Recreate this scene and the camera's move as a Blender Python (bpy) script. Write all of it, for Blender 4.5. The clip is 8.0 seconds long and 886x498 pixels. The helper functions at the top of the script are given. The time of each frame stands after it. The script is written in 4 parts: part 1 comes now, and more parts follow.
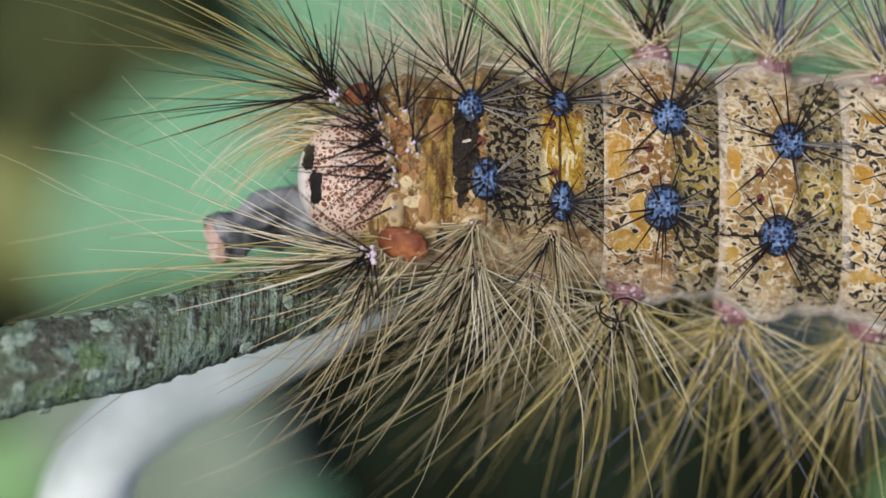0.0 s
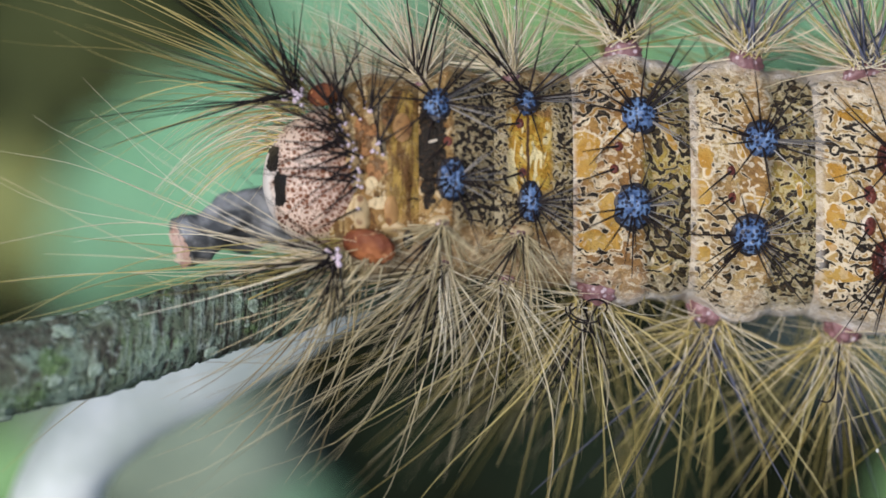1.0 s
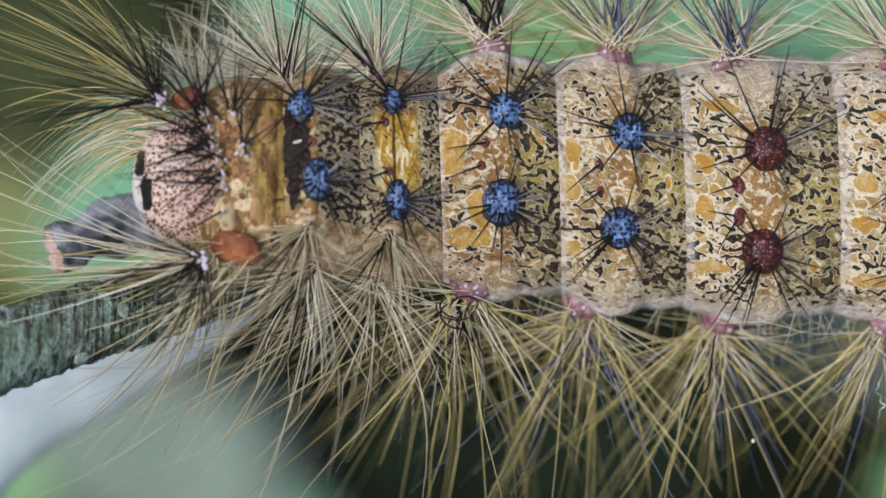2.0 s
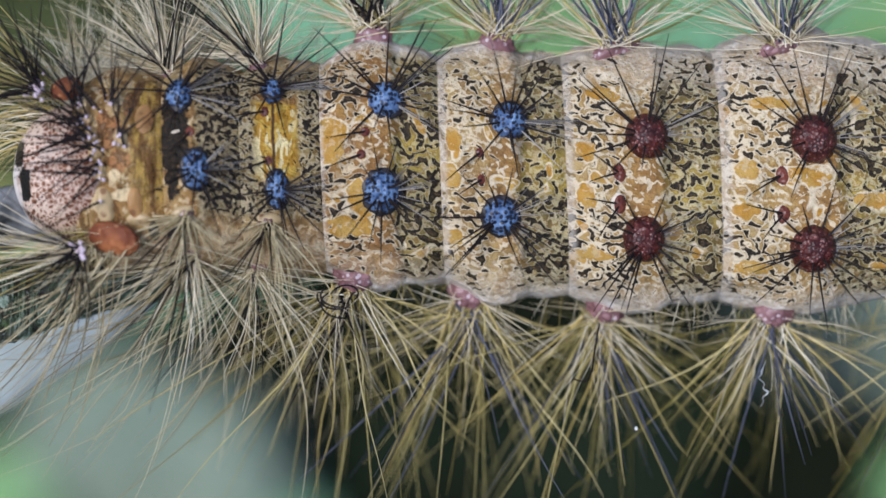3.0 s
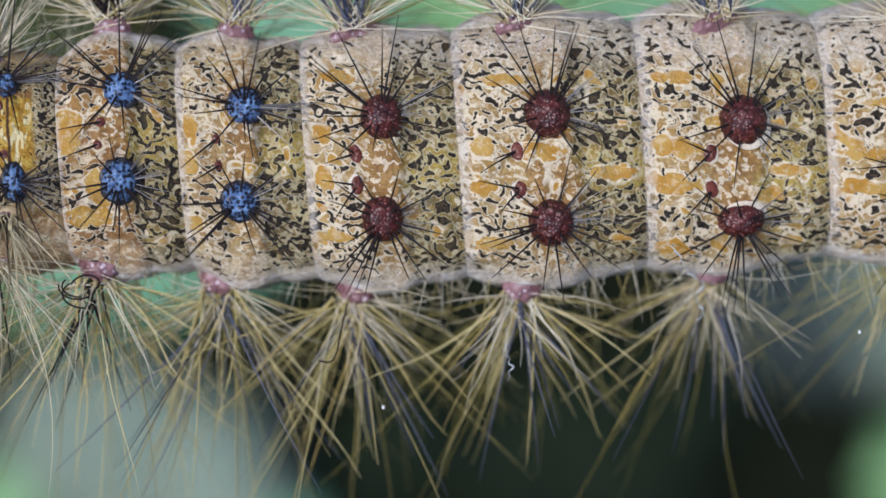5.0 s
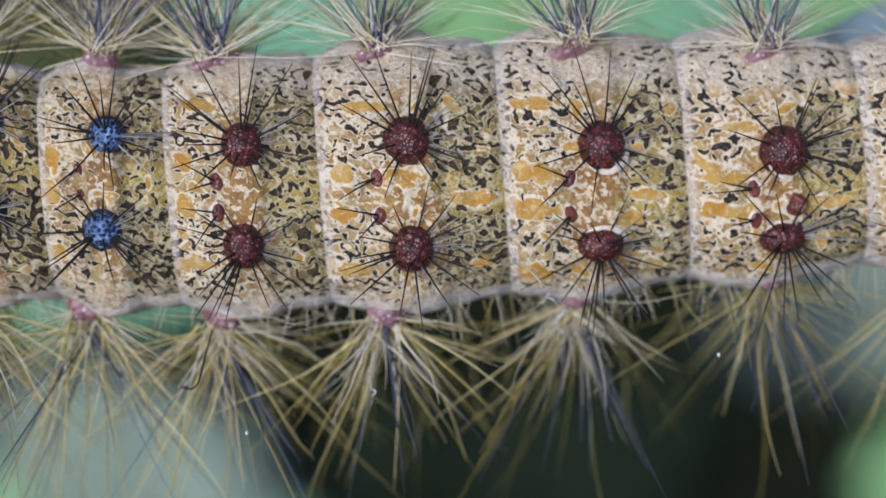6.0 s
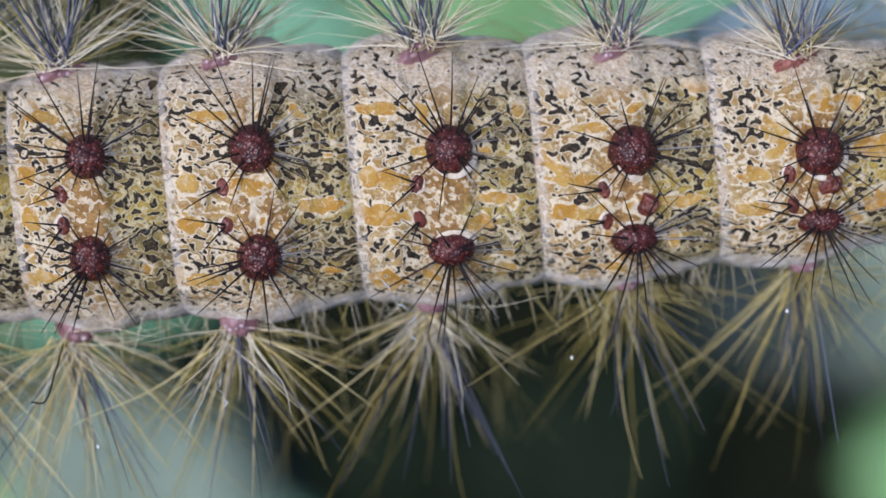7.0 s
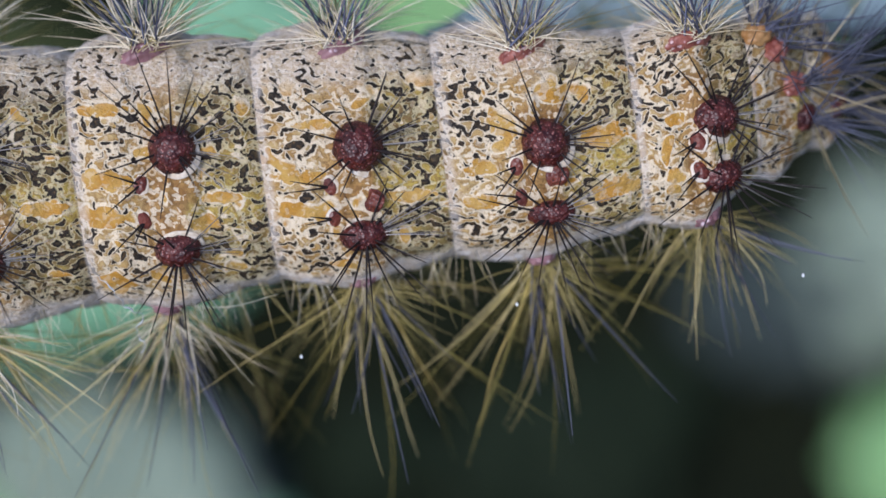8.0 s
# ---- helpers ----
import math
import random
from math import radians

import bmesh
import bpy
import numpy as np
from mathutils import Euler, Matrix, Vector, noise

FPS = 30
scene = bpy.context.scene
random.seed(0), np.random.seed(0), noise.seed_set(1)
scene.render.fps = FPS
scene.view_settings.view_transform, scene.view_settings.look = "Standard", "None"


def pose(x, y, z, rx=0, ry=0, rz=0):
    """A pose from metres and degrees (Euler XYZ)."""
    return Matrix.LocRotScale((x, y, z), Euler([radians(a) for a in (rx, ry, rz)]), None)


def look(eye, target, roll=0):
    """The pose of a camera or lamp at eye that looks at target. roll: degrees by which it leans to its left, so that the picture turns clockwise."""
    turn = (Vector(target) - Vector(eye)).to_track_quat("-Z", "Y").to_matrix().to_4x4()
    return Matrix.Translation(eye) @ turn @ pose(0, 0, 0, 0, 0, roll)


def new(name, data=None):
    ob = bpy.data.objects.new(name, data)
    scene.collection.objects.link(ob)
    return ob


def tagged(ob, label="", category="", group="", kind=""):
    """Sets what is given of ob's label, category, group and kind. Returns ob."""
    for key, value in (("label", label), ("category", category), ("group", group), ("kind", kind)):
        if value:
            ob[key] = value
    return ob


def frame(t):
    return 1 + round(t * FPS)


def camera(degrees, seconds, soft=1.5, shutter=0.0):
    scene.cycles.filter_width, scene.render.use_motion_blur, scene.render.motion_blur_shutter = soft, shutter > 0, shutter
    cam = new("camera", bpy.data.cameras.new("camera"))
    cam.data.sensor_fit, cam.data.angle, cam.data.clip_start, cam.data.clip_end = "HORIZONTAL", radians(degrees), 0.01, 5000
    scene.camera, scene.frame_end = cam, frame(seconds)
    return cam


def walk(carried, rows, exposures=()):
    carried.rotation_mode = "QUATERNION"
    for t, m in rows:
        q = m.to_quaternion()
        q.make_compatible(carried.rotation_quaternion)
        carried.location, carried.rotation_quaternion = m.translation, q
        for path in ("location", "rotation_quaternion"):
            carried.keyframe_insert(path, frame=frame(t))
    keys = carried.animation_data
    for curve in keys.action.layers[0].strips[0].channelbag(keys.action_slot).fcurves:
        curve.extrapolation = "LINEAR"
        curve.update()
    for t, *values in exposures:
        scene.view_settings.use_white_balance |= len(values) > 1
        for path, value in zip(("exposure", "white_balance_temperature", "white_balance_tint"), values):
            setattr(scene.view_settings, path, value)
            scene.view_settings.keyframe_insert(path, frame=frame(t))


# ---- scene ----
cam = camera(24.0, 8.0, soft=1.6)
S = 0.001                      # lengths below are in millimetres
EYE, TILT = 1.25, -72.0         # the lens hangs over the twig and looks down at it
VIEW = pose(0, 0, EYE, TILT, 0, 0)
PATH = [
    (0.0, 0, 0, 0, 0, 0, 0),
    (0.5, 0.461, 0.538, 0.077, -0.057, -0.097, 0.414),
    (1.0, 1.197, 1.017, 0.218, 0.117, -0.142, 0.42),
    (1.5, 2.857, 1.249, 0.105, 0.197, 0.059, 1.249),
    (2.0, 5.372, 1.013, -0.156, 0.085, 0.078, 1.786),
    (2.2, 6.695, 0.931, -0.371, 0.104, 0.137, 2.082),
    (3.3, 9.881, 1.012, -0.877, 0.07, 0.135, 2.148),
    (3.5, 10.582, 0.746, -1.033, 0.043, 0.121, 2.219),
    (4.0, 13.129, 0.434, -1.636, -0.015, 0.137, 2.965),
    (4.5, 15.007, 0.52, -1.684, 0.082, 0.137, 3.476),
    (4.7, 16.029, 0.519, -1.82, 0.055, 0.146, 3.76),
    (5.8, 21.246, 0.438, -1.522, -0.006, 0.2, 4.543),
    (6.0, 22.121, 0.011, -1.37, -0.039, 0.24, 4.536),
    (6.5, 23.871, 0.357, -1.034, -0.03, 0.284, 4.967),
    (7.0, 27.04, 0.507, -1.573, -0.085, 0.218, 5.767),
    (7.5, 31.492, -0.023, -2.39, -0.17, 0.197, 6.62),
    (8.0, 35.841, 1.023, -2.595, -0.158, 0.177, 7.14),
]
walk(cam, [(t, VIEW @ pose(x * S, y * S, z * S, 0, 0, yaw) @ pose(0, 0, 0, pitch) @ pose(0, 0, 0, 0, roll) @ pose(0, 0, 0, 90))
           for t, x, y, z, yaw, pitch, roll in PATH], exposures=((0.0, 0.15, 6550, 10), (2.0, 0.21, 6000, 11), (4.5, 0.21, 5700, 12), (8.0, 0.24, 5650, 16)))
cam.data.dof.use_dof = True
cam.data.dof.focus_distance = 0.0677
cam.data.dof.aperture_fstop = 30.0

# ---- daylight: bright overcast sky ----
sky = bpy.data.worlds.new("sky")
scene.world = sky
sky.use_nodes = True
wt = sky.node_tree
tex = wt.nodes.new("ShaderNodeTexSky")
tex.sky_type, tex.sun_disc = "NISHITA", False
tex.sun_elevation, tex.sun_rotation = radians(64), radians(-122)
tex.air_density, tex.dust_density = 1.0, 3.0
wt.links.new(tex.outputs[0], wt.nodes["Background"].inputs[0])
wt.nodes["Background"].inputs[1].default_value = 0.142
lamp = bpy.data.lights.new("sun", "SUN")
lamp.energy, lamp.angle, lamp.color = 1.85, radians(18), (1.0, 0.99, 0.98)
sun = new("sun", lamp)
sun.matrix_world = look((-0.42, -0.24, 2.25), (0.02, 0.03, 1.18))


# ---- small tools ----
def V(x, y, z):
    """Millimetres right, ahead and up of the first eye, as a place in the world."""
    return VIEW @ Vector((x * S, y * S, z * S))


TURN3 = np.array(VIEW.to_3x3())
SHIFT = np.array(VIEW.translation)


def to_world(points, origin):
    return (np.asarray(points, float) * S) @ TURN3.T + SHIFT - np.array(origin)


def smooth(o):
    o.data.polygons.foreach_set("use_smooth", [True] * len(o.data.polygons))
    return o


def mesh_part(name, verts, faces, material, parent=None, label="", origin=(0, 0, 0), kind=""):
    """One mesh from millimetre points; a child of parent, whose base is at origin."""
    me = bpy.data.meshes.new(name)
    me.from_pydata(to_world(verts, origin).tolist(), [], faces)
    me.materials.append(material)
    ob = smooth(new(name, me))
    if parent:
        ob.parent = parent
    else:
        ob.location = origin
    return tagged(ob, label, kind=kind)


def thing(name, place, label, category, kind="", group=""):
    ob = new(name)
    ob.empty_display_size = 0.005
    ob.location = place
    return tagged(ob, label, category, group, kind)


def lerp(table, x):
    xs, ys = zip(*table)
    return np.interp(x, xs, ys)


def spline(points, n):
    """n points on a smooth curve through the given ones, and the parameter of each."""
    p = np.array(points, float)
    q = np.vstack([2 * p[0] - p[1], p, 2 * p[-1] - p[-2]])
    ts = np.linspace(0, len(p) - 1 - 1e-9, n)
    i = ts.astype(int)
    f = (ts - i)[:, None]
    a, b, c, d = q[i], q[i + 1], q[i + 2], q[i + 3]
    return 0.5 * (2 * b + (c - a) * f + (2 * a - 5 * b + 4 * c - d) * f ** 2 + (3 * b - a - 3 * c + d) * f ** 3), ts


def tube(line, radii, sides=16, relief=None, caps=True):
    """Vertices and faces of a tube round a line; relief(s, angle) swells the radius."""
    line = np.asarray(line, float)
    tan = np.gradient(line, axis=0)
    tan /= np.linalg.norm(tan, axis=1)[:, None]
    up = np.cross(tan[0], (0.3, 0.5, 0.81))
    verts, faces = [], []
    for i, (p, t) in enumerate(zip(line, tan)):
        up = up - t * up.dot(t)
        up /= np.linalg.norm(up)
        side = np.cross(t, up)
        for k in range(sides):
            a = 2 * math.pi * k / sides
            r = radii[i] * (relief(i, a) if relief else 1.0)
            verts.append(p + r * (math.cos(a) * up + math.sin(a) * side))
    for i in range(len(line) - 1):
        for k in range(sides):
            j = (k + 1) % sides
            faces.append((i * sides + k, i * sides + j, (i + 1) * sides + j, (i + 1) * sides + k))
    if caps:
        faces.append(tuple(range(sides))[::-1])
        faces.append(tuple((len(line) - 1) * sides + k for k in range(sides)))
    return verts, faces


def strands(roots, ways, lengths, radius, bend=0.15, sag=(0, 0, 0), n=7, tip=0.2, rng=None, wave=0.0):
    """Tapered hairs, three-sided, in one mesh: root, direction, length and sideways bend of each."""
    rng = rng or random
    verts, faces = [], []
    s = np.linspace(0, 1, n)[:, None]
    sag = np.array(sag, float)
    for root, way, length in zip(roots, ways, lengths):
        way = np.array(way, float)
        way /= np.linalg.norm(way) + 1e-9
        a = np.cross(way, (rng.uniform(-1, 1), rng.uniform(-1, 1), rng.uniform(-1, 1)))
        a /= np.linalg.norm(a) + 1e-9
        b = np.cross(way, a)
        k = rng.gauss(0, bend)
        line = np.array(root) + way * length * s + (a * k + sag) * length * s ** 2
        if wave:
            line = line + b * length * rng.gauss(0, wave) * np.sin(s * rng.uniform(4, 8) + rng.uniform(0, 6)) * s
        r = radius * rng.uniform(0.75, 1.2) * (1 - (1 - tip) * s ** 1.6)
        base = len(verts)
        for q in range(3):
            c, d = math.cos(q * 2.0944), math.sin(q * 2.0944)
            verts.extend((line + r * (c * a + d * b)).tolist())
        for q in range(3):
            u, w = base + q * n, base + (q + 1) % 3 * n
            faces.extend((u + i, w + i, w + i + 1, u + i + 1) for i in range(n - 1))
        faces.append((base + n - 1, base + 2 * n - 1, base + 3 * n - 1))
    return verts, faces


# ---- materials ----
class Nodes:
    """Short spelling for node trees."""

    def __init__(self, name, rough=0.5, spec=0.4):
        self.mat = bpy.data.materials.new(name)
        self.mat.use_nodes = True
        self.tree = self.mat.node_tree
        self.bsdf = self.tree.nodes["Principled BSDF"]
        self.bsdf.inputs["Roughness"].default_value = rough
        self.bsdf.inputs["Specular IOR Level"].default_value = spec

    def put(self, socket, value):
        if isinstance(value, bpy.types.NodeSocket):
            self.tree.links.new(value, socket)
        elif isinstance(value, (tuple, list)) and len(value) == 3 and socket.type == "RGBA":
            socket.default_value = (*value, 1)
        else:
            socket.default_value = value

    def math(self, op, a, b=0.0, c=0.0):
        n = self.tree.nodes.new("ShaderNodeMath")
        n.operation = op
        for socket, value in zip(n.inputs, (a, b, c)):
            self.put(socket, value)
        return n.outputs[0]

    def step(self, x, lo, hi):
        n = self.tree.nodes.new("ShaderNodeMapRange")
        n.interpolation_type = "SMOOTHSTEP"
        for key, value in (("Value", x), ("From Min", lo), ("From Max", hi)):
            self.put(n.inputs[key], value)
        return n.outputs[0]

    def mix(self, f, a, b):
        n = self.tree.nodes.new("ShaderNodeMix")
        n.data_type = "RGBA"
        for socket, value in ((n.inputs[0], f), (n.inputs[6], a), (n.inputs[7], b)):
            self.put(socket, value)
        return n.outputs[2]

    def noise(self, vector, scale, detail=2.0, rough=0.5, distort=0.0):
        n = self.tree.nodes.new("ShaderNodeTexNoise")
        self.put(n.inputs["Vector"], vector)
        for key, value in (("Scale", scale), ("Detail", detail), ("Roughness", rough), ("Distortion", distort)):
            n.inputs[key].default_value = value
        return n.outputs[0]

    def cells(self, vector, scale, feature="F1"):
        n = self.tree.nodes.new("ShaderNodeTexVoronoi")
        n.feature = feature
        self.put(n.inputs["Vector"], vector)
        n.inputs["Scale"].default_value = scale
        return n.outputs["Distance"]

    def worms(self, vector, scale, freq, aniso, angle):
        n = self.tree.nodes.new("ShaderNodeTexGabor")
        n.gabor_type = "2D"
        self.put(n.inputs["Vector"], vector)
        for key, value in (("Scale", scale), ("Frequency", freq), ("Anisotropy", aniso), ("Orientation", angle)):
            n.inputs[key].default_value = value
        return n.outputs["Value"]

    def uv(self, name):
        n = self.tree.nodes.new("ShaderNodeUVMap")
        n.uv_map = name
        return n.outputs[0]

    def split(self, vector):
        n = self.tree.nodes.new("ShaderNodeSeparateXYZ")
        self.put(n.inputs[0], vector)
        return n.outputs

    def join(self, x, y, z=0.0):
        n = self.tree.nodes.new("ShaderNodeCombineXYZ")
        for socket, value in zip(n.inputs, (x, y, z)):
            self.put(socket, value)
        return n.outputs[0]

    def where(self):
        return self.tree.nodes.new("ShaderNodeTexCoord").outputs["Object"]

    def chance(self):
        return self.tree.nodes.new("ShaderNodeObjectInfo").outputs["Random"]

    def island(self):
        return self.tree.nodes.new("ShaderNodeNewGeometry").outputs["Random Per Island"]

    def bump(self, height, strength=0.3, distance=0.0001):
        n = self.tree.nodes.new("ShaderNodeBump")
        n.inputs["Strength"].default_value = strength
        n.inputs["Distance"].default_value = distance
        self.put(n.inputs["Height"], height)
        self.put(self.bsdf.inputs["Normal"], n.outputs[0])

    def done(self, color, rough=None):
        self.put(self.bsdf.inputs["Base Color"], color)
        if rough is not None:
            self.put(self.bsdf.inputs["Roughness"], rough)
        return self.mat


def ellipse(k, u, v, u0, v0, ru, rv, wob):
    """A blotch: 1 inside, 0 outside, with a ragged edge."""
    du = k.math("DIVIDE", k.math("SUBTRACT", u, u0), ru)
    dv = k.math("DIVIDE", k.math("SUBTRACT", v, v0), rv)
    r = k.math("ADD", k.math("MULTIPLY", du, du), k.math("MULTIPLY", dv, dv))
    return k.math("SUBTRACT", 1.0, k.step(k.math("ADD", r, wob), 0.85, 1.05))


CREAM, ORANGE = (0.66, 0.55, 0.37), (0.40, 0.20, 0.026)
INK, BONE = (0.017, 0.013, 0.009), (0.66, 0.59, 0.50)


def skin(name, patch, ground, ground2, rear_ground, less=0.0, rear_ink=0.0, gold=0.3, fine=1.5, bone=0.6, rimmed=0.92):
    """Larval skin: a pale front with black worm marks and orange blotches, a tan belt ringed with cream, an olive rear
    with denser marks, its shade partly put into the colour; every mark has a cream rim.
    """
    k = Nodes(name, 0.45, 0.16)
    u, v, _ = k.split(k.uv("mm"))
    s, a, _ = k.split(k.uv("seg"))
    seed = k.math("MULTIPLY", k.chance(), 50.0)
    av = k.math("ABSOLUTE", v)

    def field(scale, shift, detail=2.0, rough=0.5, distort=0.0):
        return k.noise(k.join(u, v, k.math("ADD", seed, shift)), scale, detail, rough, distort)

    tiny, wave, wave2 = field(9.0, 0.0, 3.0, 0.6), field(2.1, 3.0, 1.0), field(1.8, 5.0, 1.0)
    gate, cloud = field(0.8, 11.0, 1.0), field(1.1, 7.0, 2.0, 0.5, 0.3)
    uu = k.math("ADD", k.math("ADD", k.math("MULTIPLY", u, 0.76), seed), k.math("MULTIPLY", wave, 0.85))
    vv = k.math("ADD", v, k.math("MULTIPLY", wave2, 0.85))
    g = k.worms(k.join(uu, vv), fine, 2.0, 0.0, radians(90))
    g = k.math("ADD", g, k.math("MULTIPLY", k.math("SUBTRACT", field(4.0, 31.0, 3.0, 0.6), 0.5), 0.62))
    rag = k.math("MULTIPLY", k.math("SUBTRACT", cloud, 0.5), 0.30)
    sr = k.math("ADD", s, rag)
    rear = k.step(sr, 0.57, 0.67)
    front = k.math("SUBTRACT", 1.0, k.step(sr, 0.30, 0.42))
    flank = k.step(k.math("ADD", av, k.math("MULTIPLY", rag, 2.0)), 3.0, 4.3)
    mid = k.math("SUBTRACT", 1.0, k.step(av, 0.35, 1.0))
    band = k.math("MULTIPLY", k.math("SUBTRACT", 1.0, front), k.math("SUBTRACT", 1.0, rear))
    band = k.math("MULTIPLY", band, k.math("SUBTRACT", 1.0, k.math("MULTIPLY", k.step(av, 1.9, 3.0), 0.7)))
    # grounds
    c = k.mix(k.step(cloud, 0.42, 0.60), ground, ground2)
    tan = k.mix(k.step(field(2.6, 17.0), 0.38, 0.62), (0.34, 0.19, 0.055), (0.23, 0.11, 0.03))
    c = k.mix(k.math("MULTIPLY", band, 0.85), c, tan)
    # olive rear, its pigment darkened to stand for shade in the recessed fold
    moss = k.mix(k.step(cloud, 0.36, 0.58), rear_ground, (0.155, 0.115, 0.038))
    c = k.mix(rear, c, moss)
    streak = field(1.0, 23.0, 1.0, 0.5, 0.5)
    c = k.mix(k.math("MULTIPLY", k.math("MULTIPLY", rear, k.step(streak, 0.50, 0.62)), gold + 0.35), c, (0.38, 0.265, 0.055))
    c = k.mix(k.math("MULTIPLY", k.math("MULTIPLY", mid, rear), 0.9), c, (0.39, 0.285, 0.055))
    net = k.worms(k.join(k.math("ADD", uu, 9.0), vv), 2.7, 1.6, 0.0, 0.0)
    c = k.mix(k.math("MULTIPLY", k.step(net, 0.54, 0.62), k.math("ADD", 0.25, k.math("MULTIPLY", band, 0.35))), c, (0.15, 0.075, 0.022))
    # fine brown contour lines that run round the marks, and pale grains between them
    low = k.math("ABSOLUTE", k.math("SUBTRACT", g, k.math("SUBTRACT", 0.40, k.math("MULTIPLY", band, 0.07))))
    line = k.math("SUBTRACT", 1.0, k.step(low, 0.012, 0.05))
    c = k.mix(k.math("MULTIPLY", line, k.math("SUBTRACT", 0.55, k.math("MULTIPLY", flank, 0.25))), c, (0.20, 0.105, 0.035))
    # orange blotches with cream rims
    st = k.math("ADD", 0.665, k.math("MULTIPLY", rear, 0.03))
    st = k.math("SUBTRACT", st, gold * 0.06)
    orange = k.step(streak, st, k.math("ADD", st, 0.03))
    rim_o = k.step(streak, k.math("SUBTRACT", st, 0.045), k.math("SUBTRACT", st, 0.02))
    wob = k.math("MULTIPLY", k.math("SUBTRACT", field(2.3, 0.0, 3.0), 0.5), 3.6)
    thin = k.math("MULTIPLY", k.math("SUBTRACT", field(1.2, 51.0), 0.42), 1.6)
    for u0, v0, ru, rv in patch:
        rim_o = k.math("MAXIMUM", rim_o, ellipse(k, u, v, u0, v0, ru + 0.13, rv + 0.12, k.math("ADD", wob, thin)))
        orange = k.math("MAXIMUM", orange, ellipse(k, u, v, u0, v0, ru, rv, wob))
    clear = k.math("SUBTRACT", 1.0, k.math("MULTIPLY", flank, 0.75))
    c = k.mix(k.math("MULTIPLY", rim_o, clear), c, CREAM)
    amber = k.mix(k.step(field(1.4, 29.0), 0.35, 0.65), ORANGE, (0.46, 0.285, 0.07))
    c = k.mix(k.math("MULTIPLY", orange, clear), c, amber)
    # black marks: thresholds of one field, so that each rim follows its mark
    thr = k.math("ADD", 0.605 + less, k.math("MULTIPLY", flank, 0.05))
    thr = k.math("SUBTRACT", thr, k.math("MULTIPLY", rear, 0.062 + rear_ink))
    side = k.math("MULTIPLY", k.step(av, 0.9, 1.5), front)
    thr = k.math("SUBTRACT", thr, k.math("MULTIPLY", side, 0.06))
    thr = k.math("ADD", thr, k.math("MULTIPLY", mid, 0.05))
    thr = k.math("ADD", thr, k.math("MULTIPLY", band, 0.17))
    thr = k.math("ADD", thr, k.math("MULTIPLY", k.math("SUBTRACT", 0.5, gate), 0.30))
    thr = k.math("ADD", thr, k.math("MULTIPLY", orange, 0.3))
    fringe = k.math("ADD", k.math("SUBTRACT", 1.0, k.step(a, 0.295, 0.335)), k.math("MULTIPLY", k.step(k.math("ADD", a, k.math("MULTIPLY", rag, 0.06)), 0.648, 0.682), 0.85))
    wide = k.math("SUBTRACT", 0.14, k.math("MULTIPLY", rear, 0.03))
    rim = k.step(g, k.math("SUBTRACT", thr, wide), k.math("SUBTRACT", thr, k.math("SUBTRACT", wide, 0.04)))
    c = k.mix(k.math("MULTIPLY", rim, k.math("SUBTRACT", rimmed, k.math("MULTIPLY", rear, 0.12))), c, k.mix(k.math("MULTIPLY", rear, 0.74), CREAM, (0.43, 0.365, 0.175)))
    thr = k.math("ADD", thr, k.math("MULTIPLY", fringe, 0.3))
    # bone-pale flanks; some of the light they catch is put into the colour
    c = k.mix(k.math("MULTIPLY", flank, bone), c, k.mix(k.step(tiny, 0.35, 0.65), BONE, (0.44, 0.355, 0.24)))
    white = k.mix(k.step(field(3.0, 41.0), 0.35, 0.65), (0.78, 0.73, 0.68), (0.56, 0.47, 0.37))
    c = k.mix(k.math("MULTIPLY", fringe, 0.8), c, white)
    # cream grains on the tan belt, rings and dots
    grain = field(4.6, 19.0, 1.0, 0.4, 0.7)
    pale = k.math("MULTIPLY", k.step(grain, 0.575, 0.60), k.math("ADD", 0.35, k.math("MULTIPLY", band, 0.65)))
    c = k.mix(pale, c, (0.60, 0.49, 0.33))
    ringed = k.cells(k.join(u, v, k.math("ADD", seed, 2.0)), 1.9)
    eyelet = k.math("SUBTRACT", k.step(ringed, 0.10, 0.16), k.step(ringed, 0.22, 0.30))
    c = k.mix(k.math("MULTIPLY", k.math("MULTIPLY", eyelet, band), 0.8), c, (0.58, 0.45, 0.28))
    black = k.step(g, thr, k.math("ADD", thr, 0.05))
    core = k.step(g, k.math("ADD", thr, 0.13), k.math("ADD", thr, 0.26))
    c = k.mix(black, c, k.mix(k.math("MULTIPLY", core, k.math("ADD", 0.3, k.math("MULTIPLY", rear, 0.6))), INK, (0.055, 0.04, 0.018)))
    # the chalky fold at each ring's ends, with a row of black dots
    fold = k.math("ADD", k.math("SUBTRACT", 1.0, k.step(k.math("ADD", s, k.math("MULTIPLY", rag, 0.1)), 0.01, 0.055)), k.step(s, 0.97, 0.99))
    dot = k.step(field(3.4, 37.0, 1.0), 0.60, 0.64)
    c = k.mix(k.math("MULTIPLY", fold, 0.5), c, k.mix(k.math("MULTIPLY", dot, k.math("SUBTRACT", 1.0, flank)), (0.56, 0.51, 0.44), INK))
    c = k.mix(k.math("MULTIPLY", k.step(tiny, 0.48, 0.72), 0.35), c, (0.24, 0.14, 0.05))
    h = k.math("SUBTRACT", k.math("ADD", k.math("MULTIPLY", cloud, 1.4), k.math("MULTIPLY", tiny, 0.5)), k.math("MULTIPLY", black, 0.35))
    h = k.math("ADD", h, k.math("ADD", k.math("MULTIPLY", wave, 0.8), k.math("MULTIPLY", rim, 0.12)))
    k.bump(h, 0.8, 0.0002)
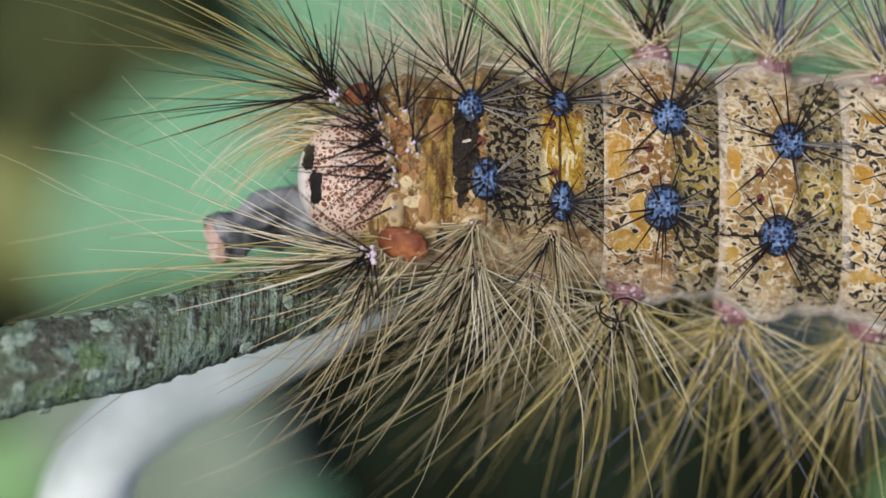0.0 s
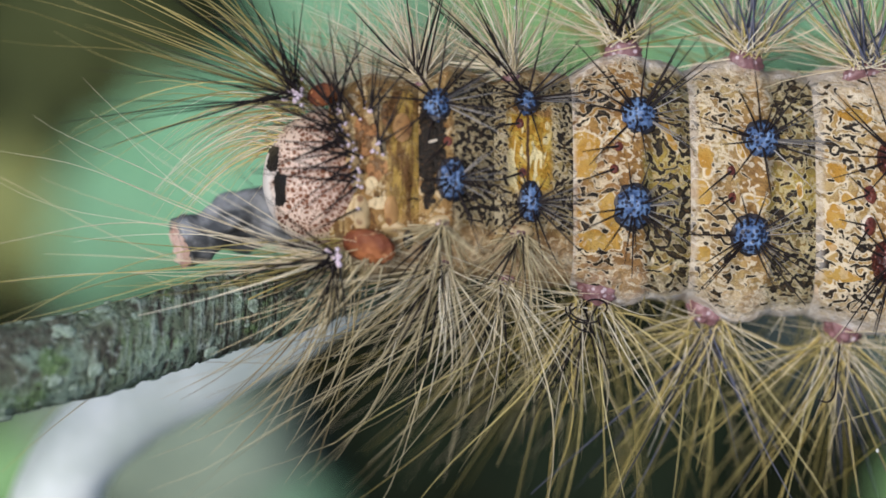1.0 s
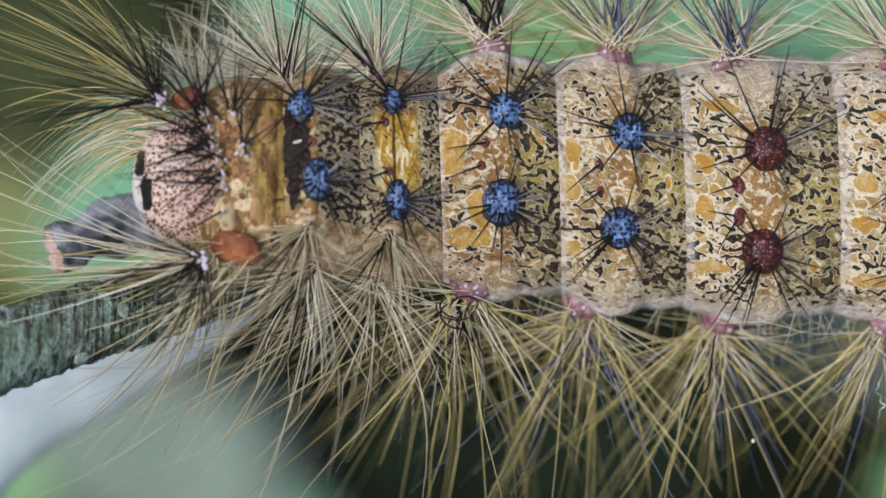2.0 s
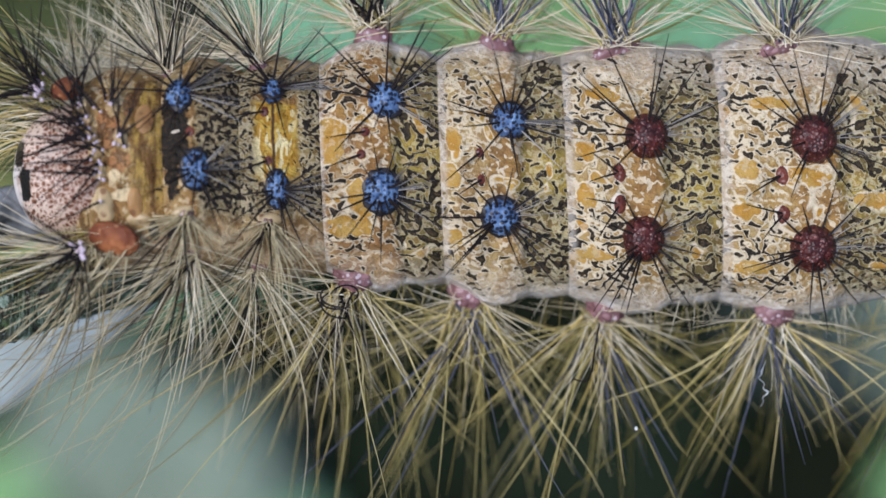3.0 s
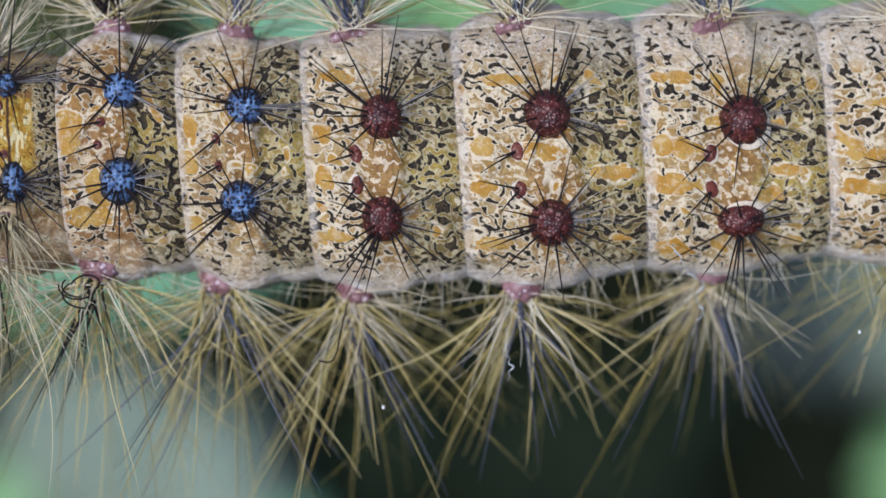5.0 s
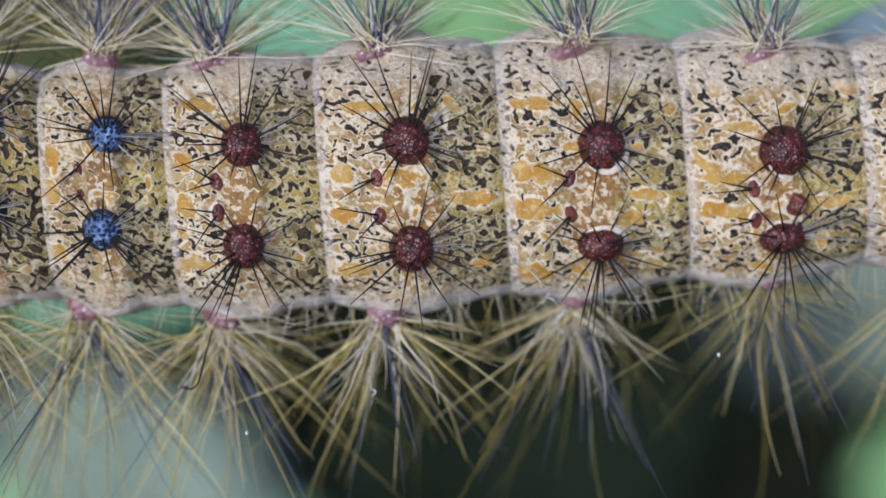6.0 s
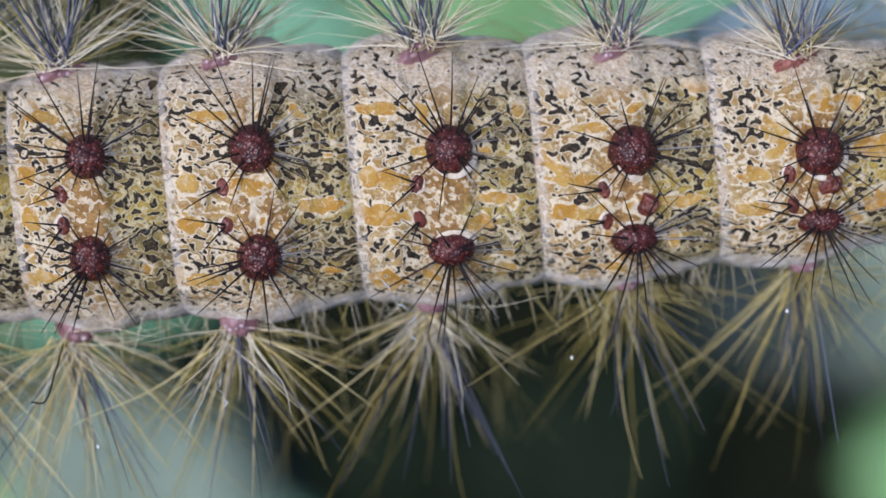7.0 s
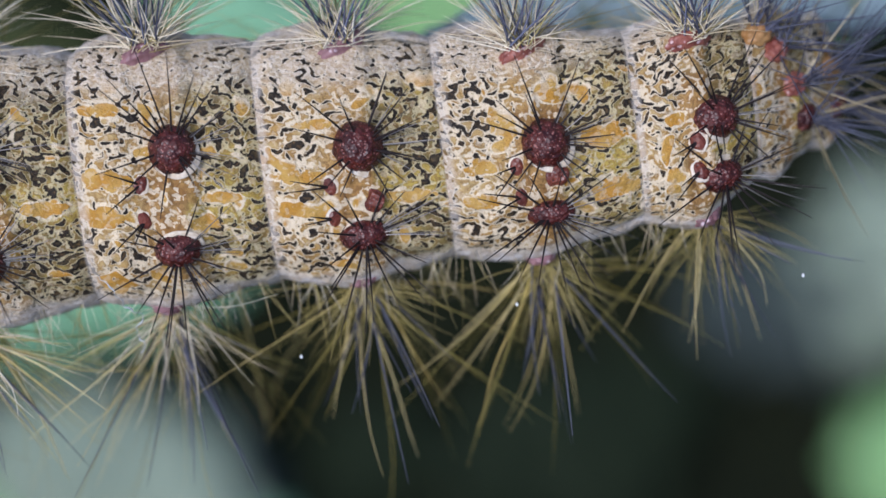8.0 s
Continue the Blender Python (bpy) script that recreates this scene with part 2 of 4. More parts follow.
    return k.done(c, k.math("ADD", 0.32, k.math("MULTIPLY", tiny, 0.3)))


TANNED, UMBER, SANDY, TAWNY = (0.32, 0.20, 0.075), (0.25, 0.125, 0.04), (0.37, 0.225, 0.066), (0.43, 0.305, 0.125)
SHADED_OLIVE, STRAW = (0.175, 0.138, 0.044), (0.235, 0.18, 0.058)
SKINS = [
    skin("brown_skin", [(-1.58, 0.12, 0.45, 0.72), (-1.15, -2.7, 0.74, 0.4)], UMBER, (0.35, 0.195, 0.05), SHADED_OLIVE, 0.02, 0.06, bone=0.22, rimmed=0.66),
    skin("ochre_skin", [(-1.57, 0.72, 0.26, 0.48), (-1.75, -0.48, 0.37, 0.37), (-1.9, -2.5, 0.56, 0.3)], TANNED, (0.47, 0.34, 0.14), SHADED_OLIVE, 0.02, 0.06, bone=0.35, rimmed=0.8),
    skin("mottled_skin", [(-1.9, 0.83, 0.33, 0.3), (-1.94, -0.69, 0.33, 0.41), (-1.8, -2.55, 0.56, 0.33), (-1.3, 2.83, 0.63, 0.2)], SANDY, TAWNY, SHADED_OLIVE, 0.0, 0.03),
    skin("sandy_skin", [(-2.16, 0.7, 0.41, 0.33), (-2.28, -0.68, 0.41, 0.3), (-2.1, -2.6, 0.65, 0.26), (-1.5, 2.9, 0.74, 0.22), (2.1, -0.19, 0.74, 0.24)], SANDY, TAWNY, SHADED_OLIVE, 0.0, 0.02),
    skin("banded_skin", [(-2.2, 0.74, 0.78, 0.37), (-2.4, -0.49, 0.83, 0.33), (-2.1, 3.05, 0.83, 0.22), (0.85, -0.8, 0.7, 0.22), (1.4, 0.0, 0.63, 0.19)], SANDY, TAWNY, STRAW, 0.01, 0.02, 0.6, 1.38),
    skin("streaked_skin", [(-2.06, 0.62, 0.83, 0.26), (-2.2, -0.52, 0.83, 0.26), (-1.4, 2.28, 0.65, 0.17), (1.5, -0.27, 0.74, 0.22)], SANDY, TAWNY, STRAW, 0.01, 0.02, 0.6, 1.38),
    skin("patched_skin", [(-2.2, 0.51, 0.56, 0.26), (-2.3, -0.64, 0.56, 0.26), (1.9, 0.95, 0.74, 0.41), (2.05, -0.87, 0.8, 0.41)], SANDY, TAWNY, STRAW, 0.0, 0.0, 0.5, 1.45),
    skin("tail_skin", [(-1.0, 0.91, 0.33, 0.22), (-1.2, -0.89, 0.3, 0.3)], SANDY, TAWNY, STRAW, 0.0, 0.0, 0.3, 1.6),
]


def thorax_skin(name, ink):
    k = Nodes(name, 0.42, 0.12)
    u, v, _ = k.split(k.uv("mm"))
    s, a, _ = k.split(k.uv("seg"))
    av = k.math("ABSOLUTE", v)

    def field(scale, shift, detail=2.0, rough=0.5, distort=0.0):
        return k.noise(k.join(u, v, shift + 13.0 * ink), scale, detail, rough, distort)

    big, mid, tiny = field(0.9, 0.0, 2.0, 0.5, 0.4), field(2.4, 4.0, 3.0, 0.6, 0.6), field(9.0, 6.0, 3.0, 0.6)
    grain = field(4.4, 9.0, 1.0, 0.4, 0.7)
    g = k.worms(k.join(k.math("ADD", u, k.math("MULTIPLY", mid, 0.7)), k.math("ADD", v, k.math("MULTIPLY", big, 0.8))), 2.2, 2.0, 0.0, radians(90))
    g = k.math("ADD", g, k.math("MULTIPLY", k.math("SUBTRACT", field(4.2, 15.0), 0.5), 0.5))
    c = k.mix(k.step(big, 0.42, 0.6), (0.27, 0.15, 0.05), (0.38, 0.255, 0.10))
    c = k.mix(k.math("MULTIPLY", k.step(mid, 0.54, 0.62), 0.8), c, (0.14, 0.065, 0.02))
    c = k.mix(k.math("MULTIPLY", k.step(grain, 0.58, 0.62), 0.7), c, (0.58, 0.45, 0.26))
    wob = k.math("MULTIPLY", k.math("SUBTRACT", field(2.5, 0.0, 3.0), 0.5), 2.0)
    zone = 0.0
    if ink == 0:      # brown blotches behind the head, an olive-amber hoop, cream folds below
        for x, z, rx, rz in ((-0.45, 0.6, 0.4, 0.7), (-0.1, -0.5, 0.35, 0.4), (0.3, 1.3, 0.3, 0.5)):
            c = k.mix(k.math("MULTIPLY", ellipse(k, u, v, x, z, rx, rz, wob), 0.75), c, k.mix(k.step(grain, 0.44, 0.52), (0.34, 0.15, 0.06), (0.085, 0.03, 0.013)))
        pleat = k.noise(k.join(k.math("MULTIPLY", u, 3.2), k.math("MULTIPLY", v, 0.7), 8.0), 1.3, 3.0, 0.6, 0.4)
        hoop = k.math("MULTIPLY", k.step(s, 0.60, 0.70), k.math("SUBTRACT", 1.0, k.step(av, 1.6, 2.6)))
        c = k.mix(k.math("MULTIPLY", hoop, 0.85), c, k.mix(k.step(pleat, 0.42, 0.56), (0.34, 0.215, 0.045), (0.13, 0.07, 0.018)))
        c = k.mix(k.math("MULTIPLY", k.step(pleat, 0.56, 0.62), 0.8), c, (0.10, 0.045, 0.014))
        for x, z, rx, rz in ((-0.75, -1.75, 0.34, 0.45), (0.0, -1.6, 0.4, 0.22), (-0.3, -0.95, 0.2, 0.18)):
            c = k.mix(ellipse(k, u, v, x, z, rx, rz, wob), c, (0.62, 0.48, 0.27))
        thr = 0.76
    else:
        back = k.math("SUBTRACT", 1.0, k.step(k.math("ADD", av, k.math("MULTIPLY", wob, 0.2)), 2.3, 3.1))
        if ink == 2:  # netted behind the black saddle
            zone = k.math("MULTIPLY", k.step(k.math("ADD", s, k.math("MULTIPLY", wob, 0.03)), 0.40, 0.52), back)
        else:         # a yellow saddle with cream bars, netted before and behind it
            yellow = k.mix(k.step(mid, 0.44, 0.52), (0.46, 0.30, 0.055), (0.34, 0.18, 0.02))
            saddle = k.math("SUBTRACT", 1.0, k.step(k.math("ADD", av, k.math("MULTIPLY", wob, 0.3)), 1.15, 1.35))
            c = k.mix(saddle, c, yellow)
            bars = k.noise(k.join(k.math("MULTIPLY", u, 3.0), v, 2.0), 1.2, 2.0, 0.5, 0.5)
            c = k.mix(k.math("MULTIPLY", k.math("MULTIPLY", saddle, k.step(bars, 0.53, 0.58)), k.math("SUBTRACT", 1.0, k.step(k.math("ABSOLUTE", u), 0.5, 0.9))), c, (0.64, 0.53, 0.27))
            c = k.mix(k.math("MULTIPLY", saddle, k.math("SUBTRACT", 1.0, k.step(k.math("ABSOLUTE", k.math("ADD", u, k.math("MULTIPLY", wob, 0.05))), 0.03, 0.07))), c, (0.07, 0.035, 0.015))
            ends = k.math("ADD", k.step(s, 0.68, 0.78), k.math("SUBTRACT", 1.0, k.step(s, 0.14, 0.26)))
            zone = k.math("MAXIMUM", k.math("MULTIPLY", ends, back), k.math("MULTIPLY", k.step(av, 1.3, 1.6), k.math("MULTIPLY", back, 0.8)))
        c = k.mix(k.math("MULTIPLY", zone, 0.85), c, k.mix(k.step(mid, 0.4, 0.6), (0.23, 0.175, 0.08), (0.11, 0.08, 0.03)))
        thr = k.math("SUBTRACT", 0.76, k.math("MULTIPLY", zone, 0.32 if ink == 2 else 0.25))
        thr = k.math("ADD", thr, k.math("MULTIPLY", k.math("SUBTRACT", 0.5, big), 0.3))
        rim = k.step(g, k.math("SUBTRACT", thr, 0.13), k.math("SUBTRACT", thr, 0.09))
        c = k.mix(k.math("MULTIPLY", rim, k.math("MULTIPLY", zone, 0.32 if ink == 2 else 0.5)), c, (0.52, 0.44, 0.28))
    black = k.step(g, thr, k.math("ADD", thr, 0.05) if ink else 0.81)
    c = k.mix(black, c, INK)
    if ink == 2:      # the black saddle between the first blue warts, and its white dash
        c = k.mix(ellipse(k, u, v, -0.42, 0.0, 0.50, 1.75, k.math("MULTIPLY", wob, 1.7)), c, k.mix(k.step(mid, 0.3, 0.36), (0.04, 0.028, 0.018), INK))
        c = k.mix(ellipse(k, u, v, -0.38, 0.15, 0.15, 0.05, k.math("MULTIPLY", wob, 0.4)), c, (0.66, 0.56, 0.42))
    # flanks paler towards the edges, standing partly for light on them
    c = k.mix(k.math("MULTIPLY", k.step(av, 2.5, 3.5), 0.6), c, k.mix(k.step(mid, 0.4, 0.6), (0.62, 0.50, 0.33), (0.40, 0.27, 0.14)))
    c = k.mix(k.math("MULTIPLY", k.step(tiny, 0.50, 0.72), 0.35), c, (0.16, 0.08, 0.03))
    k.bump(k.math("ADD", k.math("MULTIPLY", mid, 1.5), k.math("ADD", k.math("MULTIPLY", tiny, 0.5), k.math("MULTIPLY", g, 0.3))), 0.8, 0.00016)
    return k.done(c)


SKIN_T1, SKIN_T2, SKIN_T3 = thorax_skin("collar_skin", 0), thorax_skin("saddle_skin", 2), thorax_skin("yellow_bar_skin", 3)


def head_skin():
    k = Nodes("head_capsule", 0.35, 0.4)
    u, v, _ = k.split(k.uv("mm"))
    p = k.join(u, v, 0.0)
    wobble, fine = k.noise(p, 3.0, 2.0), k.noise(p, 11.0, 2.0)
    q = k.join(k.math("ADD", u, k.math("MULTIPLY", wobble, 0.35)), k.math("ADD", v, k.math("MULTIPLY", fine, 0.06)), 0.0)
    edge = k.cells(q, 6.6, "DISTANCE_TO_EDGE")
    pale = k.noise(p, 0.9, 1.0)
    white = k.math("SUBTRACT", 1.0, k.step(k.math("ADD", u, k.math("MULTIPLY", wobble, 0.8)), -4.15, -3.75))
    # spots close up towards the collar and in a curved belt on each cheek, and thin out between them
    belt = k.math("SUBTRACT", 1.0, k.step(k.math("ABSOLUTE", k.math("SUBTRACT", v, k.math("ADD", 1.75, k.math("MULTIPLY", wobble, 0.6)))), 0.35, 0.8))
    near = k.step(u, -3.6, -1.9)
    big = k.math("SUBTRACT", 0.15, k.math("ADD", k.math("MULTIPLY", near, 0.13), k.math("MULTIPLY", belt, 0.11)))
    big = k.math("ADD", big, k.math("MULTIPLY", k.math("SUBTRACT", 0.5, k.noise(p, 2.0, 2.0)), 0.5))
    big = k.math("MAXIMUM", big, 0.055)
    ground = k.mix(pale, (0.66, 0.48, 0.36), (0.75, 0.61, 0.50))
    ground = k.mix(k.math("MULTIPLY", near, 0.4), ground, (0.56, 0.35, 0.22))
    spot = k.mix(pale, (0.13, 0.042, 0.018), (0.23, 0.085, 0.036))
    c = k.mix(k.step(edge, big, k.math("ADD", big, 0.05)), ground, spot)
    c = k.mix(k.math("MULTIPLY", k.step(fine, 0.56, 0.64), 0.3), c, (0.30, 0.14, 0.07))
    c = k.mix(white, c, (0.80, 0.73, 0.66))
    wob = k.math("MULTIPLY", k.math("SUBTRACT", k.noise(p, 4.0, 3.0), 0.5), 3.0)
    for x, z, rx, rz in ((-4.38, 3.02, 0.27, 0.44), (-4.14, 1.98, 0.23, 0.60)):
        c = k.mix(ellipse(k, u, v, x, z, rx, rz, wob), c, (0.014, 0.012, 0.011))
    k.bump(k.math("ADD", edge, wobble), 0.35, 0.00008)
    return k.done(c)


def bead(name, low, high, pit, scale, light_dots, rough=0.38):
    """Wart cuticle: beaded, with dark pits or pale grains."""
    k = Nodes(name, rough, 0.4)
    p = k.where()
    d = k.cells(p, scale)
    d.node.inputs["Randomness"].default_value = 1.0 if light_dots else 0.55
    n = k.noise(p, scale * 0.35, 2.0)
    c = k.mix(k.step(n, 0.35, 0.65), low, high)
    dots = k.math("SUBTRACT", 1.0, k.step(d, 0.22 if light_dots else 0.40, 0.34 if light_dots else 0.52))
    c = k.mix(k.math("MULTIPLY", dots, k.step(k.noise(p, scale * 0.8, 1.0), 0.4, 0.55) if light_dots else 1.0), c, pit)
    k.bump(d, 0.5, 0.0001)
    return k.done(c)


HEAD = head_skin()
BLUE = bead("blue_wart", (0.055, 0.10, 0.21), (0.15, 0.24, 0.40), (0.010, 0.013, 0.028), 6200.0, False)
RED = bead("maroon_wart", (0.034, 0.0055, 0.004), (0.082, 0.014, 0.009), (0.26, 0.105, 0.085), 8200.0, True)
SMALL_RED = bead("russet_wart", (0.085, 0.018, 0.010), (0.15, 0.035, 0.018), (0.05, 0.010, 0.006), 7000.0, True)
PINK = bead("rosy_wart", (0.150, 0.066, 0.066), (0.275, 0.145, 0.146), (0.52, 0.42, 0.43), 4200.0, True)
ROSY_BROWN = bead("rosy_brown_wart", (0.17, 0.045, 0.030), (0.30, 0.105, 0.070), (0.56, 0.40, 0.38), 4600.0, True)
RUST = bead("rust_wart", (0.15, 0.038, 0.012), (0.31, 0.105, 0.034), (0.40, 0.18, 0.075), 3600.0, True, 0.7)
HIDE = bead("cream_fold", (0.36, 0.24, 0.10), (0.52, 0.39, 0.21), (0.22, 0.11, 0.045), 2200.0, True)


def hair(name, a, b, rough=0.4, gloss=0.3):
    k = Nodes(name, rough, gloss)
    c = k.mix(k.island(), a, b)
    return k.done(c)


TAN = hair("tan_hair", (0.19, 0.145, 0.028), (0.55, 0.45, 0.17), 0.38)
PALE = hair("pale_hair", (0.60, 0.48, 0.28), (0.85, 0.78, 0.60), 0.4)
FAWN = hair("fawn_hair", (0.22, 0.165, 0.065), (0.63, 0.53, 0.32), 0.4)
BLACK = hair("black_hair", (0.008, 0.006, 0.006), (0.026, 0.018, 0.016), 0.42, 0.15)
SMOKE = hair("smoky_hair", (0.022, 0.022, 0.032), (0.13, 0.135, 0.18), 0.35)
OCHRE = hair("ochre_hair", (0.17, 0.13, 0.018), (0.50, 0.41, 0.11), 0.42, 0.2)
ASH = hair("ash_hair", (0.05, 0.048, 0.05), (0.42, 0.38, 0.34), 0.35)
GOLD = hair("golden_hair", (0.50, 0.36, 0.10), (0.72, 0.60, 0.28), 0.4)


def bark():
    k = Nodes("lichen_bark", 0.8, 0.25)
    p = k.where()
    big = k.noise(p, 260.0, 4.0, 0.6)
    mid = k.noise(p, 900.0, 4.0, 0.65)
    fine = k.noise(p, 4200.0, 4.0, 0.65)
    c = k.mix(k.step(big, 0.40, 0.58), (0.10, 0.10, 0.07), (0.15, 0.205, 0.12))
    c = k.mix(k.step(mid, 0.48, 0.62), c, (0.24, 0.32, 0.235))
    c = k.mix(k.math("MULTIPLY", k.step(k.noise(p, 620.0, 3.0, 0.6), 0.56, 0.68), 0.75), c, (0.13, 0.22, 0.065))
    px, py, pz = k.split(p)
    hoop = k.noise(k.join(k.math("ADD", k.math("MULTIPLY", px, 5.0), k.math("MULTIPLY", pz, -1.2)), k.math("MULTIPLY", py, 0.5), pz), 900.0, 3.0, 0.6, 0.4)
    near = k.step(k.noise(p, 330.0, 1.0), 0.53, 0.66)
    near = k.math("MAXIMUM", near, k.math("MULTIPLY", k.step(px, 0.0040, 0.0056), k.math("SUBTRACT", 1.0, k.step(px, 0.0092, 0.0112))))
    c = k.mix(k.math("MULTIPLY", near, k.math("MULTIPLY", k.step(hoop, 0.54, 0.62), 0.6)), c, (0.34, 0.40, 0.34))
    c = k.mix(k.math("MULTIPLY", near, k.math("SUBTRACT", 1.0, k.step(hoop, 0.38, 0.46))), c, (0.05, 0.045, 0.035))
    c = k.mix(k.math("MULTIPLY", k.step(fine, 0.57, 0.68), 0.7), c, (0.44, 0.50, 0.43))
    c = k.mix(k.math("SUBTRACT", 1.0, k.step(fine, 0.32, 0.44)), c, (0.035, 0.03, 0.025))
    c = k.mix(k.math("MULTIPLY", k.step(px, 0.045, 0.055), k.step(mid, 0.3, 0.5)), c, (0.33, 0.43, 0.45))   # a crust of blue-grey lichen farther out, lightened to stand for light there
    k.bump(k.math("ADD", k.math("ADD", mid, k.math("MULTIPLY", hoop, near)), k.math("MULTIPLY", fine, 0.8)), 1.0, 0.0005)
    return k.done(c)


def plain(name, a, b, scale, rough=0.6, bumpy=0.0002):
    k = Nodes(name, rough, 0.35)
    p = k.where()
    n = k.noise(p, scale, 4.0, 0.6)
    m = k.noise(p, scale * 9, 3.0)
    c = k.mix(k.step(n, 0.35, 0.65), a, b)
    c = k.mix(k.math("MULTIPLY", m, 0.25), c, a)
    k.bump(k.math("ADD", n, k.math("MULTIPLY", m, 0.4)), 0.4, bumpy)
    return k.done(c)


BARK = bark()
LICHEN = plain("lichen_flake", (0.14, 0.20, 0.13), (0.40, 0.47, 0.38), 2600.0, 0.85)
STUB_BARK = plain("grey_bark", (0.06, 0.065, 0.07), (0.36, 0.37, 0.385), 900.0, 0.8)
CUT = plain("cut_wood", (0.42, 0.25, 0.19), (0.70, 0.54, 0.46), 1400.0, 0.7)
BLEACHED = plain("bleached_stem", (0.56, 0.61, 0.53), (0.84, 0.86, 0.80), 190.0, 0.5)


def leaf_skin(name, a, b):
    k = Nodes(name, 0.7, 0.12)
    p = k.where()
    n = k.noise(p, 60.0, 3.0)
    c = k.mix(k.step(n, 0.3, 0.7), a, b)
    c = k.mix(k.math("MULTIPLY", k.chance(), 0.35), c, a)
    k.bump(n, 0.3, 0.001)
    return k.done(c)


LEAF_GREEN = leaf_skin("green_leaf", (0.15, 0.31, 0.17), (0.23, 0.42, 0.25))
LEAF_MINT = leaf_skin("mint_leaf", (0.15, 0.335, 0.18), (0.24, 0.46, 0.275))
LEAF_LIME = leaf_skin("lime_leaf", (0.16, 0.30, 0.11), (0.25, 0.42, 0.18))
LEAF_GREY = leaf_skin("grey_leaf", (0.15, 0.19, 0.135), (0.26, 0.31, 0.225))
# dark blue-grey: shade over these plants is part of the colour
LEAF_SHADED_GREY = leaf_skin("shaded_grey_leaf", (0.024, 0.034, 0.031), (0.048, 0.062, 0.055))
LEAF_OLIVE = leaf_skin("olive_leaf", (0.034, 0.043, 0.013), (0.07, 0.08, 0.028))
# near-black green: the shade near the soil is put into the leaf colour
LEAF_SHADED = leaf_skin("shaded_leaf", (0.006, 0.011, 0.004), (0.011, 0.018, 0.007))
LEAF_YELLOW = leaf_skin("yellowing_leaf", (0.145, 0.165, 0.05), (0.25, 0.265, 0.10))
STALK = plain("green_stalk", (0.05, 0.12, 0.04), (0.10, 0.2, 0.07), 80.0)


def soil():
    k = Nodes("shaded_soil", 0.95, 0.05)
    p = k.where()
    a, b, d = k.noise(p, 7.0, 4.0), k.noise(p, 45.0, 4.0), k.noise(p, 260.0, 3.0)
    # damp soil, taken down to near black so that it looks shaded
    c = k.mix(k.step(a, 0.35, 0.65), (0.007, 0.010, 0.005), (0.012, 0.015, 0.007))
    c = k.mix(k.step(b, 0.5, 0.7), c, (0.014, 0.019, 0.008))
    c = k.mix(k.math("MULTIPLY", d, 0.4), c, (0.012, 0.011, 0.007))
    k.bump(k.math("ADD", b, d), 0.8, 0.01)
    return k.done(c)


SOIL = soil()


# ---- ground ----
def build_ground():
    side = np.sign(np.linspace(-1, 1, 61)) * np.abs(np.linspace(-1, 1, 61)) ** 3 * 60.0
    verts = [(x, y, 0.012 * noise.noise((x * 3, y * 3, 0.0)) if abs(x) < 5 and abs(y) < 5 else 0.0) for y in side for x in side]
    faces = [(r * 61 + c, r * 61 + c + 1, r * 61 + c + 62, r * 61 + c + 61) for r in range(60) for c in range(60)]
    me = bpy.data.meshes.new("ground")
    me.from_pydata(verts, [], faces)
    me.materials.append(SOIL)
    tagged(smooth(new("ground", me)), "damp soil with moss and litter, shade put into its dark colour", "ground", kind="structure")


build_ground()

# ---- the caterpillar's body ----
RNG = random.Random(11)
# rings: name, front and rear end, top and bottom edge, height of the back's mid line, place of the warts along it
RINGS = [
    ("collar", -2.3, 0.3, 5.45, -0.55, 3.1, -0.9, SKIN_T1),
    ("second_ring", 0.3, 2.7, 5.7, -0.85, 3.45, 1.15, SKIN_T2),
    ("third_ring", 2.7, 5.25, 5.65, -1.1, 3.15, 3.8, SKIN_T3),
    ("segment", 5.25, 9.2, 6.35, -1.55, 2.85, 7.25, SKINS[0]),
    ("segment", 9.2, 13.3, 6.0, -2.15, 1.98, 11.15, SKINS[1]),
    ("segment", 13.3, 18.35, 5.95, -2.65, 1.18, 15.75, SKINS[2]),
    ("segment", 18.35, 24.45, 6.2, -2.85, 0.80, 21.25, SKINS[3]),
    ("segment", 24.45, 30.55, 5.92, -2.85, 0.29, 27.6, SKINS[4]),
    ("segment", 30.55, 36.5, 5.42, -2.85, -0.20, 33.7, SKINS[5]),
    ("segment", 36.5, 42.9, 4.65, -2.7, -0.50, 39.8, SKINS[6]),
    ("segment", 42.9, 46.9, 4.1, -2.3, 0.0, 45.1, SKINS[7]),
    ("segment", 46.9, 49.1, 4.45, -0.9, 0.9, 47.9, SKINS[7]),
    ("tail_plate", 49.1, 51.0, 3.9, -0.1, 1.2, 49.9, SKINS[7]),
]
MIDS = [(r[1] + r[2]) / 2 for r in RINGS]
TOPS, LOWS, BACKS = ([(m, r[i]) for m, r in zip(MIDS, RINGS)] for i in (3, 4, 5))
FRONT = [(-3.5, 66.9), (1.2, 67.0), (4.0, 67.9), (7.2, 68.3), (11, 68.6), (16, 68.6), (21, 68.6), (27.6, 69.0), (34, 69.2), (40, 69.1), (45, 69.0), (46.6, 69.6), (48.5, 71.2), (51, 73.5)]
POW = 0.7


def girth(x):
    """Centre height, half height and half depth of the body at x, and how far its folds pull it in."""
    top, low = lerp(TOPS, x), lerp(LOWS, x)
    return (top + low) / 2, (top - low) / 2, (top - low) / 2 * 0.84


